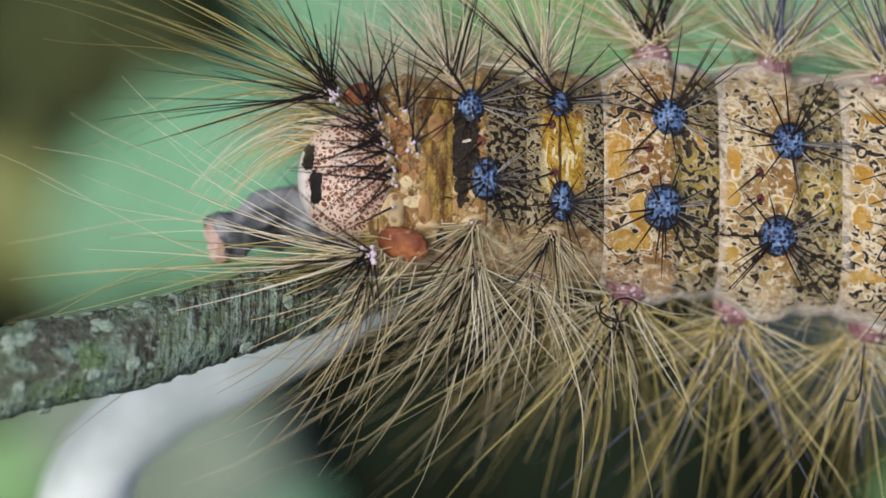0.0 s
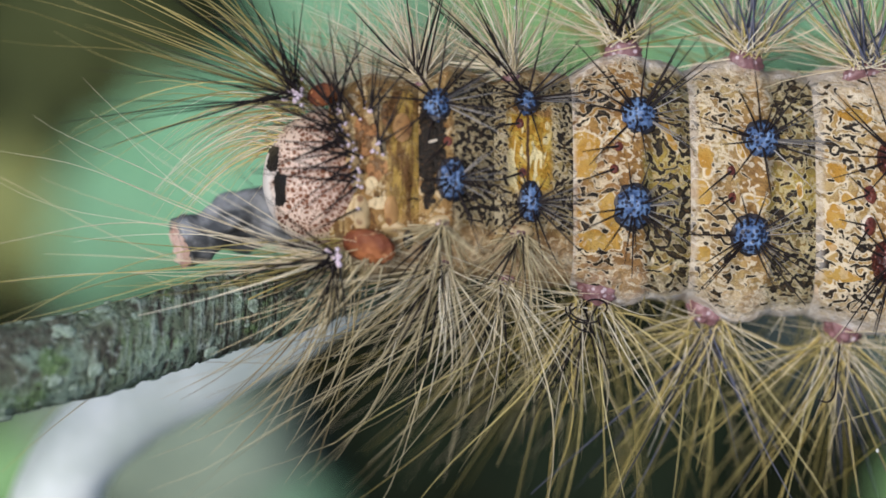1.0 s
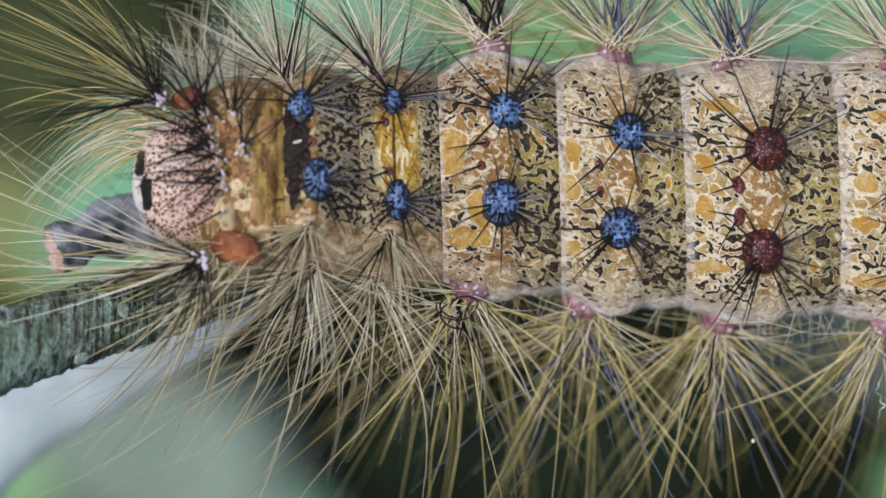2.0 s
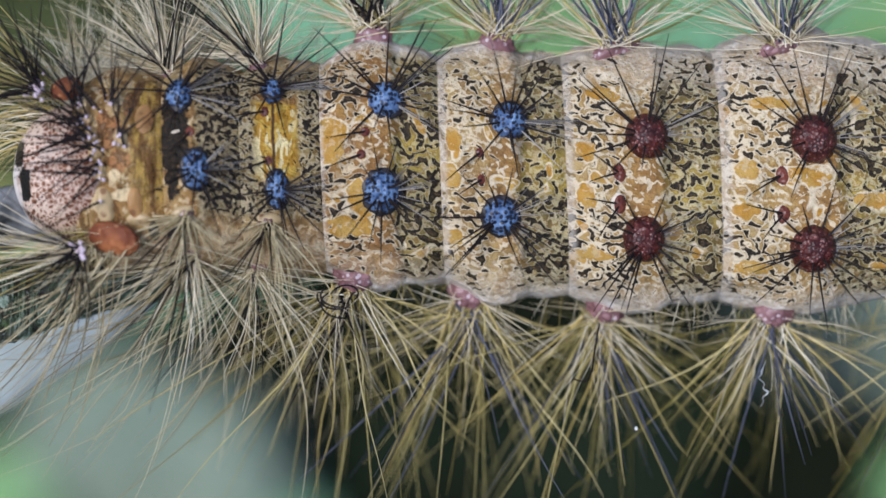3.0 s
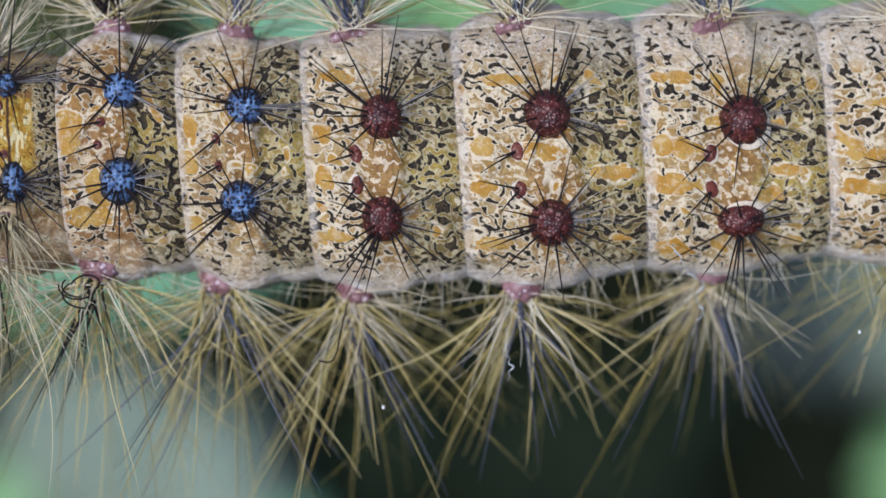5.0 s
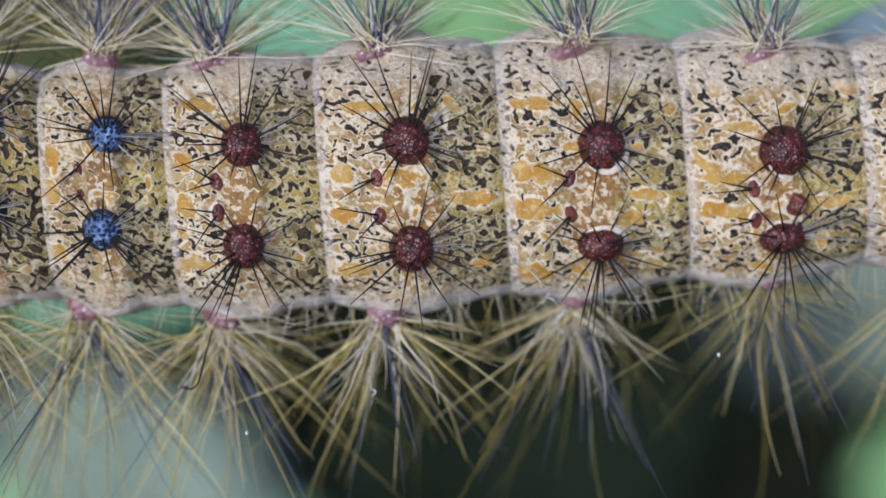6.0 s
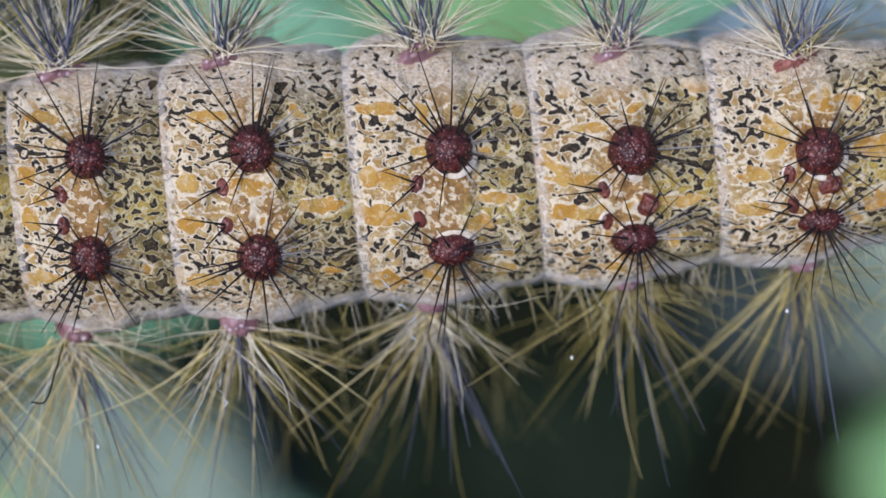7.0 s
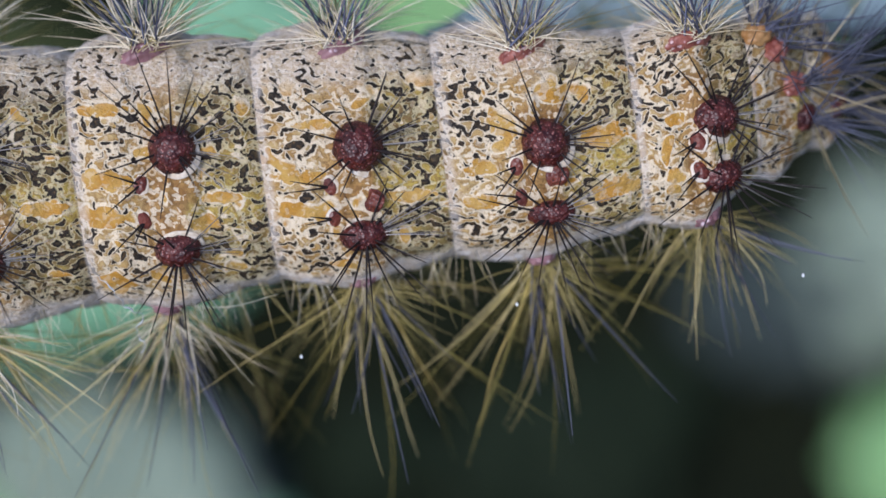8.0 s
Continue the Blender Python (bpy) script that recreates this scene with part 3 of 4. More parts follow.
def swell(ring, x, face=1.0):
    _, x0, x1 = ring[:3]
    s = (x - x0) / (x1 - x0)
    long = x1 - x0
    fold = 0.48 * math.exp(-(s * long / 0.32) ** 2) + 0.42 * math.exp(-((1 - s) * long / 0.30) ** 2)
    crease = math.exp(-((s - 0.66) * long / 0.22) ** 2) if long > 3 else 0.0
    out = 0.0
    if s < 0 or s > 1:
        out = 0.10 * min(1.0, max(-s, s - 1) * long / 0.25)
    step_in = min(1, max(0, (s - 0.58) / 0.1)) if long > 3 else 0
    hoops = 0.008 * math.sin(x * 5.2 + 0.4) if long < 3 else 0.0
    return 1.0 - 0.105 * fold + 0.02 * math.sin(math.pi * min(max(s, 0), 1)) - out - (0.035 * crease + 0.04 * step_in) * face + hoops


def surf(ring, x, theta):
    """A place on the skin: theta 0 faces ahead of the lens, 90 degrees is the upper edge."""
    cz, h, d = girth(x)
    c, s = math.cos(theta), math.sin(theta)
    g = swell(ring, x, 0.25 + 0.75 * abs(c))
    if s < 0:
        g = 1 - (1 - g) * (1 + 0.35 * s)
    y = lerp(FRONT, x) + d - d * g * math.copysign(abs(c) ** POW, c)
    z = cz + h * g * math.copysign(abs(s) ** POW, s)
    if ring[0] == "tail_plate":
        t = min(1.0, max(0.0, (x - ring[1]) / (ring[2] - ring[1])))
        g *= math.sqrt(max(0.0, 1 - t ** 2.5)) + 0.02
        y = lerp(FRONT, x) + d - d * g * math.copysign(abs(c) ** POW, c)
        z = cz + h * g * math.copysign(abs(s) ** POW, s)
    lump = 0.14 * noise.noise((x * 0.8, theta * 3.0, 1.0)) + 0.07 * noise.noise((x * 2.2, theta * 7.0, 4.0)) + 0.03 * noise.noise((x * 5, theta * 18.0, 9.0))
    t = (x - ring[1]) / (ring[2] - ring[1])
    lobe = (0.40 if theta < 0 else 0.30) * math.exp(-((t - 0.40) / 0.24) ** 2)
    lump += lobe * math.exp(-((abs(theta) - 1.25) / (0.30 if abs(theta) < 1.25 else 0.6)) ** 2)
    return np.array((x, y - lump * c, z + lump * s))


def ring_at(x):
    return min(RINGS, key=lambda r: 0 if r[1] <= x <= r[2] else min(abs(x - r[1]), abs(x - r[2])))


def on_skin(x, z):
    """The skin's place and outward normal where it shows height z at x."""
    ring = ring_at(x)
    cz = girth(x)[0]
    steps = np.linspace(0, 1.42 if z > cz else -1.42, 90)
    th = min(steps, key=lambda q: abs(surf(ring, x, q)[2] - z) + 0.02 * abs(q))
    p = surf(ring, x, th)
    n = np.cross(surf(ring, x + 0.05, th) - p, surf(ring, x, th + 0.02) - p)
    n /= np.linalg.norm(n)
    if n.dot((0, -math.cos(th), math.sin(th))) < 0:
        n = -n
    return p, n


BASE = V(20, 75.0, 1.5)
caterpillar = thing("caterpillar", BASE, "hairy tan caterpillar with blue and maroon warts on a twig", "caterpillar")


def grid_faces(rows, cols, wrap=True):
    faces = []
    for i in range(rows - 1):
        for k in range(cols if wrap else cols - 1):
            j = (k + 1) % cols
            faces.append((i * cols + k, i * cols + j, (i + 1) * cols + j, (i + 1) * cols + k))
    return faces


def add_uv(me, name, table):
    layer = me.uv_layers.new(name=name)
    idx = np.empty(len(me.loops), int)
    me.loops.foreach_get("vertex_index", idx)
    layer.data.foreach_set("uv", np.asarray(table, float)[idx].ravel())


def build_ring(ring):
    name, x0, x1, _, _, back, wx, material = ring
    rows, cols = 56, 121
    verts, mm, seg = [], [], []
    for x in np.linspace(x0 - 0.25, x1 + 0.25, rows):
        cz, h, _ = girth(x)
        q = max(-0.9, min(0.9, (lerp(BACKS, x) - cz) / h))
        th0 = math.asin(math.copysign(abs(q) ** (1 / POW), q))
        th0 = th0 if abs(th0) < 1 else math.copysign(1, th0)
        line = [surf(ring, x, -math.pi + 2 * math.pi * k / (cols - 1)) for k in range(cols)]
        arc = np.concatenate([[0], np.cumsum(np.linalg.norm(np.diff(line, axis=0), axis=1))])
        zero = np.interp(th0, np.linspace(-math.pi, math.pi, cols), arc)
        for k, p in enumerate(line):
            verts.append(p)
            mm.append((x - wx, arc[k] - zero))
            seg.append(((x - x0) / (x1 - x0), k / cols))
    faces = grid_faces(rows, cols, wrap=False)
    ob = mesh_part(name, verts, faces, material, caterpillar, origin=BASE)
    add_uv(ob.data, "mm", mm)
    add_uv(ob.data, "seg", seg)
    return ob


for r in RINGS:
    build_ring(r)


def build_head():
    """Two rounded cheeks with a shallow groove between them."""
    rows, cols = 48, 80
    verts, mm = [], []
    for i in range(rows):
        a = math.pi * i / (rows - 1)
        for k in range(cols):
            b = 2 * math.pi * k / cols
            n = np.array((-math.cos(a), -math.sin(a) * math.cos(b), math.sin(a) * math.sin(b)))
            groove = 0.07 * math.exp(-((n[2] - 0.16) / 0.09) ** 2) * max(0, -n[1])
            bulge = 1 - groove - 0.05 * max(0, n[0])
            p = np.array((-2.55, 69.35, 2.35)) + n * (2.28, 2.75, 2.33) * bulge
            verts.append(p)
            mm.append((p[0], p[2]))
    ob = mesh_part("head", verts, grid_faces(rows, cols), HEAD, caterpillar, "pinkish cream head netted with brown, two black marks", BASE)
    add_uv(ob.data, "mm", mm)
    return ob


build_head()


def frame_of(n):
    """Two directions across a normal: along the body, and outwards."""
    t = np.array((1.0, 0, 0)) - n * n[0]
    t /= np.linalg.norm(t)
    return t, np.cross(n, t)


def knob(name, place, normal, along, across, high, material, parent, label="", beads=44, relief=0.10, sink=0.2, turn=0.0):
    """A beaded wart: half buried ellipsoid with little bosses."""
    t, w = frame_of(normal)
    t, w = math.cos(turn) * t + math.sin(turn) * w, math.cos(turn) * w - math.sin(turn) * t
    pts = []
    for i in range(beads):
        zc = 1 - 2 * (i + 0.5) / beads
        r = math.sqrt(1 - zc * zc)
        pts.append((r * math.cos(2.39996 * i), r * math.sin(2.39996 * i), zc))
    pts = np.array(pts)
    rows, cols = 30, 40
    verts = []
    for i in range(rows):
        a = math.pi * i / (rows - 1)
        for k in range(cols):
            b = 2 * math.pi * k / cols
            q = np.array((math.sin(a) * math.cos(b), math.sin(a) * math.sin(b), math.cos(a)))
            near = np.min(np.linalg.norm(pts - q, axis=1)) / (1.9 / math.sqrt(beads))
            g = 1 + relief * (max(0.0, 1 - near ** 2) - 0.5)
            verts.append(place + normal * high * (q[2] * g - sink) + t * along * q[0] * g + w * across * q[1] * g)
    return mesh_part(name, verts, grid_faces(rows, cols), material, parent, label, BASE)


def spine_mesh(bend):
    me = bpy.data.meshes.new("spine")
    n, sides = 7, 5
    s = np.linspace(0, 1, n)
    line = np.stack([bend * s ** 2 * 0.001, 0 * s, s * 0.001], 1)
    v, f = [], []
    for p, r in zip(line, 0.000044 * (1 - 0.72 * s)):
        v += [(p[0] + r * math.cos(k * 1.2566), p[1] + r * math.sin(k * 1.2566), p[2]) for k in range(sides)]
    for i in range(n - 1):
        f += [(i * sides + k, i * sides + (k + 1) % sides, (i + 1) * sides + (k + 1) % sides, (i + 1) * sides + k) for k in range(sides)]
    f.append(tuple((n - 1) * sides + k for k in range(sides)))
    me.from_pydata(v, [], f)
    me.polygons.foreach_set("use_smooth", [True] * len(f))
    me.materials.append(BLACK)
    return me


SPINES = [spine_mesh(b) for b in (0.0, 0.04, -0.04, 0.09)]


def spine(root, way, length, parent):
    """One stiff black bristle, of its own, on a wart."""
    way = np.array(way, float)
    m = VIEW.to_3x3() @ Vector(way).normalized()
    ob = new("spine", RNG.choice(SPINES))
    ob.parent = parent
    ob.matrix_basis = Matrix.LocRotScale(Vector(to_world([root], BASE)[0]), m.to_track_quat("Z", "Y"), Vector((1, 1, length)))
    return ob


def bristle(place, normal, size, parent, outward, count, long):
    """Spines all round a wart, longest on its outer side."""
    normal = normal * 0.4 + np.array((0, -0.6, 0))
    normal /= np.linalg.norm(normal)
    t, w = frame_of(normal)
    if w[2] * outward < 0:
        w = -w
    for i in range(count):
        phi = 2 * math.pi * (i + RNG.uniform(-0.35, 0.35)) / count
        if i % 4 == 0:
            phi = math.pi / 2 + RNG.gauss(0, 0.9)
        el = radians(RNG.uniform(4, 50))
        flat = math.cos(phi) * t + math.sin(phi) * w
        way = math.cos(el) * flat + math.sin(el) * normal
        out = 0.5 + 0.5 * math.sin(phi)
        length = long * (0.66 + 0.42 * out) * RNG.uniform(0.75, 1.2)
        spine(place + way * size * 0.7, way, length, parent)
    fine = [], [], []
    for _ in range(9):
        phi = RNG.gauss(0, 0.55)
        fine[0].append(place + t * size * 0.7 * math.cos(phi) + w * size * 0.5 * math.sin(phi))
        fine[1].append(math.cos(phi) * t + math.sin(phi) * w + RNG.uniform(0.1, 0.5) * normal)
        fine[2].append(long * RNG.uniform(0.5, 1.05))
    v, f = strands(*fine, 0.024, bend=0.05, rng=RNG)
    mesh_part("fine_hairs", v, f, ASH, parent, "thin ash-grey hairs", BASE, kind="stuff")


INK_RIM = plain("black_rim", (0.010, 0.009, 0.010), (0.03, 0.025, 0.03), 4000.0, 0.4, 0.00002)
CHALK = plain("chalky_rim", (0.54, 0.44, 0.30), (0.70, 0.62, 0.50), 4000.0, 0.5, 0.00003)
# warts on the back: x, upper height, lower height, half length, half width of each, spine length
BLUE_WARTS = [
    (0.91, 4.68, 0.44, 0.62, 2.7), (1.38, 2.30, 0.46, 0.66, 1.9),
    (3.80, 4.80, 0.36, 0.52, 2.5), (3.88, 1.53, 0.38, 0.62, 1.9),
    (7.42, 4.33, 0.57, 0.60, 2.5), (7.20, 1.36, 0.60, 0.70, 2.0),
    (11.40, 3.49, 0.57, 0.60, 2.4), (11.02, 0.46, 0.58, 0.63, 2.2),
]
RED_WARTS = [
    (15.84, 2.84, 0.72, 0.76, 2.3), (15.66, -0.48, 0.70, 0.78, 2.1),
    (21.28, 2.56, 0.78, 0.84, 2.4), (21.16, -0.95, 0.76, 0.80, 2.3),
    (27.68, 1.94, 0.80, 0.86, 2.3), (27.42, -1.38, 0.80, 0.62, 2.4),
    (33.74, 1.20, 0.84, 0.88, 2.1), (33.56, -1.60, 0.84, 0.56, 2.6),
    (39.80, 0.68, 0.82, 0.84, 2.0), (39.70, -1.64, 0.82, 0.46, 2.6),
    (45.5, 0.80, 0.84, 0.76, 2.3), (45.5, -1.15, 0.78, 0.58, 2.8),
]
for table, material, word in ((BLUE_WARTS, BLUE, "bright blue wart pitted with black"), (RED_WARTS, RED, "dark maroon wart with pale grains")):
    for i, (x, z, ru, rv, long) in enumerate(table):
        p, n = on_skin(x, z)
        wart = knob("wart", p, n, ru, rv, min(ru, rv) * 1.05, material, caterpillar, word, beads=64, relief=0.13 if material is BLUE else 0.07)
        if material is BLUE:
            knob("wart_base", p, n, ru * 1.13, rv * 1.12, 0.16, INK_RIM, wart, "black rim", beads=30, relief=0.1)
        elif x > 18:
            back = np.array((0.22, 0, -0.3 if i % 2 == 0 else 0.3))
            knob("wart_base", p + back * 0.5, n, ru * 1.0, rv * 1.0, 0.14, CHALK, wart, "chalky rim", beads=9, relief=0.06, sink=0.4)
        bristle(p + n * 0.1, n, min(ru, rv), wart, 1 if i % 2 == 0 else -1, 14 if material is BLUE else 16, long)

# small maroon warts in pairs ahead of the large ones, and the glands on the mid line
SMALL = [(3.55, 4.05), (3.6, 2.45), (6.75, 3.35), (6.6, 2.55), (10.42, 2.5), (10.45, 1.62), (14.9, 1.72), (14.9, 0.66), (20.17, 1.4), (20.2, 0.18),
         (26.5, 0.95), (26.5, -0.27), (32.6, 0.05), (32.65, -0.98), (38.75, -0.05), (38.8, -1.02), (44.72, 0.08), (44.73, -0.88), (1.25, 3.45)]
for x, z in SMALL:
    p, n = on_skin(x, z)
    big = x > 14
    ru, rv = (0.30 if x > 44 else 0.26 if big else 0.15), (0.36 if big else 0.17)
    w = knob("small_wart", p, n, ru, rv, 0.14 if big else 0.07, SMALL_RED, caterpillar, beads=14, relief=0.05, sink=0.45, turn=RNG.uniform(-0.3, 0.3))
    if big:
        knob("wart_base", p, n, ru * 1.18, rv * 1.12, 0.09, CHALK, w, "chalky rim", beads=20, relief=0.1, sink=0.55)
    for _ in range(2 if big else 1):
        spine(p, n * 0.5 + np.array((RNG.uniform(-1.2, -0.5), 0, RNG.uniform(-0.9, 0.4))), RNG.uniform(0.9, 1.7), w)
for x, z in ((33.95, -0.5), (40.0, -0.48)):
    p, n = on_skin(x, z)
    knob("gland", p, n, 0.38, 0.36, 0.12, SMALL_RED, caterpillar, "small crater-like maroon gland", beads=9, relief=-0.35)


# ---- side warts with their tufts ----
def fan(root, size, lean, sign, count, long, rng, spread=62, deep=(-0.35, 0.45)):
    """Roots, directions and lengths of a fan of hairs that stands out from the flank."""
    roots, ways, lengths = [], [], []
    for _ in range(count):
        a = radians(rng.uniform(-spread, spread) * rng.uniform(0.5, 1.0)) + lean
        way = np.array((math.sin(a), rng.uniform(*deep), sign * math.cos(a)))
        roots.append(root + np.array((rng.uniform(-1, 1), rng.uniform(-0.8, 0.8), rng.uniform(-0.5, 0.5))) * size)
        ways.append(way)
        lengths.append(long * rng.uniform(0.6, 1.35))
    return roots, ways, lengths


def tuft(name, material, parent, spec, radius, label="", **more):
    v, f = strands(*spec, radius, rng=RNG, **more)
    return mesh_part(name, v, f, material, parent, label, BASE, kind="stuff")


# x, height, lean of the tuft along the body, up or down, length of its hairs
SIDE_WARTS = [
    (1.0, 0.85, -0.45, -1, 5.5), (1.05, -0.47, -0.55, -1, 8.6), (3.5, 0.55, -0.2, -1, 5.5), (3.1, -0.93, -0.35, -1, 8.6),
    (6.1, -1.36, -0.25, -1, 8.6), (9.92, -2.22, -0.1, -1, 8.4), (14.46, -2.94, 0.0, -1, 7.6), (20.1, -3.05, 0.0, -1, 7.2),
    (26.6, -3.12, 0.0, -1, 7.4), (33.2, -3.0, 0.05, -1, 7.0), (39.3, -3.0, 0.15, -1, 6.4), (44.9, -2.4, 0.3, -1, 5.4),
    (0.4, 5.55, -0.4, 1, 5.5), (3.3, 5.6, -0.25, 1, 6.0),
    (7.05, 6.65, -0.1, 1, 6.5), (11.15, 6.2, 0.0, 1, 6.5), (15.07, 5.85, 0.0, 1, 6.5), (20.55, 5.75, 0.0, 1, 6.5),
    (27.1, 5.25, 0.0, 1, 6.0), (33.5, 4.72, 0.05, 1, 5.5), (39.4, 3.8, 0.1, 1, 5.0), (44.9, 3.42, 0.1, 1, 4.6),
]
for x, z, lean, sign, long in SIDE_WARTS:
    thorax = x < 5
    size = 0.3 if thorax else (0.62 if sign > 0 else 0.70 if x < 25 else 0.58)
    root, n = on_skin(x, z)
    if sign < 0 and x > 25:
        root = root + np.array((0, 0.5, 0.05))
    wart = knob("side_wart", root, n, size * (1.4 if x > 14 and sign > 0 else 1), size * (0.5 if x > 14 and sign > 0 else 0.66), size * 0.85, ROSY_BROWN if x > 36 and sign > 0 else PINK, caterpillar, "rosy side wart with a fan of hairs", beads=34, relief=0.16, turn=0.4 if x > 14 and sign > 0 else 0.0)
    root = root + n * size * 0.5 + np.array((0, 1.2 if x > 25 and sign < 0 else 0.0 if sign > 0 or thorax else 0.35, 0))
    thin = 0.56 if x > 25 and sign < 0 else 0.85 if x > 25 else 1.0
    up = sign > 0
    drift = -0.36 if thorax else -0.06
    fine = 0.7 if thorax else 1.0
    top = thorax and 0 < z < 2
    stiff, stout = (0.17, 0.033) if thorax else (0.10, 0.034 if x < 18 else 0.023)
    tuft("long_hairs", FAWN if thorax else OCHRE if x > 18 and not up else TAN, wart, fan(root, size * 0.9, lean, sign, 14 if top else int((20 if up else 16 if thorax else 23) * thin), long * (0.6 if top else 1), RNG, 112 if x > 25 and not up else 95, (0.0, 1.25) if x > 18 and not up else (-0.25, 0.85)), stout * fine, bend=stiff, sag=(drift, 0.12, -0.05), wave=0.045 if thorax else 0.022, n=10)
    tuft("dark_hairs", SMOKE if x > 9 else BLACK, wart, fan(root, size * 0.7, lean, sign, (7 if thorax else 18) if up else (6 if thorax else 9), long * (0.62 if up else 0.48 if x < 9 else 0.75), RNG, 60 if up else 48, (-0.5, 0.25)), 0.044, bend=0.07)
    tuft("short_hairs", TAN if x > 30 and not up else FAWN if top else PALE, wart, fan(root, size * 0.8, lean, sign, 66 if up else 20 if top else 34 if x < 9 else 40, long * (0.5 if up else 0.42), RNG, 112, (-0.3, 0.9) if up else (-0.8, 0.4)), 0.023, bend=0.18, wave=0.03)
    tuft("side_hairs", FAWN if thorax and not up else GOLD if not up else PALE, wart, fan(root, size * 0.9, lean, sign, int((34 if up else 18) * thin), long * 0.72, RNG, 100, (0.0, 1.1) if up else (-0.2, 0.6)), 0.030 if up else 0.034, bend=0.2, sag=(drift, 0.1, -0.05), wave=0.03, n=10)
    if not up and not thorax:   # hairs of the belly, behind
        spec = fan(root + np.array((0, 5.5, 1.0)), 0.6, lean, sign, 8 if x < 12 else 6, long * 0.8, RNG, 85, (-0.1, 0.7))
        spec = ([r + np.array((RNG.uniform(-2.3, 2.3), RNG.uniform(-1, 1), 0)) for r in spec[0]],) + spec[1:]
        tuft("belly_hairs", FAWN if x < 12 else TAN, wart, spec, 0.036, bend=0.18, sag=(drift, 0.1, -0.05), wave=0.04, n=9)
    # the tuft under it, farther back
    low = root + np.array((RNG.uniform(-0.5, 0.5), 2.8, -0.1 * sign))
    tuft("under_hairs", FAWN if thorax else OCHRE if x > 18 and not up else TAN, wart, fan(low, 0.8, lean, sign, int((22 if up else 14 if thorax else 16) * thin), long * 0.9, RNG, 108 if x > 25 and not up else 92, (0.0, 1.2)), stout * fine, bend=stiff, sag=(drift, 0.14, -0.06), wave=0.045 if thorax else 0.022, n=10)


FIBRE = plain("shed_silk", (0.30, 0.32, 0.33), (0.58, 0.58, 0.55), 6000.0, 0.5, 0.00001)
DUST = plain("white_dust", (0.55, 0.55, 0.52), (0.72, 0.72, 0.70), 9000.0, 0.6, 0.00001)


def fringe(count, long):
    """Fine hairs along the body's lower edge, between the side warts."""
    spec = [], [], []
    for _ in range(count):
        x = RNG.uniform(5.4, 44.0)
        th = RNG.uniform(-1.55, -1.15)
        spec[0].append(surf(ring_at(x), x, th) + np.array((0, 0.1, 0)))
        a = RNG.gauss(0, 0.4)
        spec[1].append((math.sin(a), RNG.uniform(-0.2, 0.8), -math.cos(a)))
        spec[2].append(long * RNG.uniform(0.5, 1.2))
    return spec


tuft("fringe_hairs", PALE, caterpillar, fringe(150, 1.6), 0.014, "fine pale hairs along the lower edge", bend=0.2)
tuft("fringe_hairs", TAN, caterpillar, fringe(60, 2.4), 0.017, "fine pale hairs along the lower edge", bend=0.2)


def curls(parent):
    """Crimped black hairs below the first abdominal side wart."""
    verts, faces = [], []
    for _ in range(4):
        c = np.array((5.9 + RNG.uniform(-0.3, 0.2), 68.2, -2.05 + RNG.uniform(-0.3, 0.2)))
        a0, r = RNG.uniform(0, 6.28), RNG.uniform(0.2, 0.42)
        line = [c + np.array((r * 1.5 * math.cos(a0 + q) + 0.1 * q - 0.4, -0.1 * q, r * math.sin(a0 + q) - 0.05 * q)) for q in np.linspace(0, 3.0, 16)]
        v, f = tube(line, [0.03] * 16, 4)
        faces += [tuple(i + len(verts) for i in g) for g in f]
        verts += v
    for pts in (((13.2, 68.9, -4.95), (13.57, 68.9, -5.02), (13.8, 69.0, -4.73), (13.93, 69.4, -4.2), (14.2, 70.2, -3.2)),):
        line, _ = spline(pts, 24)
        v, f = tube(line, [0.03] * 24, 4)
        faces += [tuple(i + len(verts) for i in g) for g in f]
        verts += v
    mesh_part("curled_hairs", verts, faces, BLACK, parent, "crimped black hairs", BASE, kind="stuff")
    # shed crumpled fibres that hang among the hairs
    for pts in (((24.84, 68.6, -1.84), (25.3, 68.7, -2.5), (25.59, 69.0, -3.03), (26.04, 69.2, -3.35), (25.72, 69.3, -3.8), (25.94, 69.3, -4.2), (25.8, 69.5, -4.6)),
                ((19.52, 69.2, -4.6), (19.34, 69.3, -5.1), (19.5, 69.3, -5.6), (19.35, 69.5, -6.1))):
        line, ts = spline(pts, 40)
        wild = np.array([(noise.noise((s * 3.1, 1, 2)), noise.noise((s * 3.1, 5, 2)), noise.noise((s * 3.1, 9, 2))) for s in ts]) * 0.12
        v, f = tube(line + wild, 0.011 + 0.026 * np.abs(np.sin(ts * 2.3)) ** 8, 5)
        mesh_part("shed_fibre", v, f, FIBRE, parent, "crumpled white shed fibre", BASE)


curls(caterpillar)


# ---- the collar: two rust-coloured horns and a row of bristle clusters ----
LILAC = plain("lilac_boss", (0.55, 0.42, 0.48), (0.76, 0.66, 0.70), 6000.0, 0.35, 0.00002)


def boss_mesh():
    rows, cols = 7, 10
    v = [(0.001 * math.sin(p) * math.cos(q), 0.001 * math.sin(p) * math.sin(q), 0.001 * math.cos(p))
         for p in np.linspace(0, math.pi, rows) for q in np.arange(cols) * 2 * math.pi / cols]
    me = bpy.data.meshes.new("boss")
    me.from_pydata(v, [], grid_faces(rows, cols))
    me.polygons.foreach_set("use_smooth", [True] * len(me.polygons))
    me.materials.append(LILAC)
    return me


BOSS = boss_mesh()


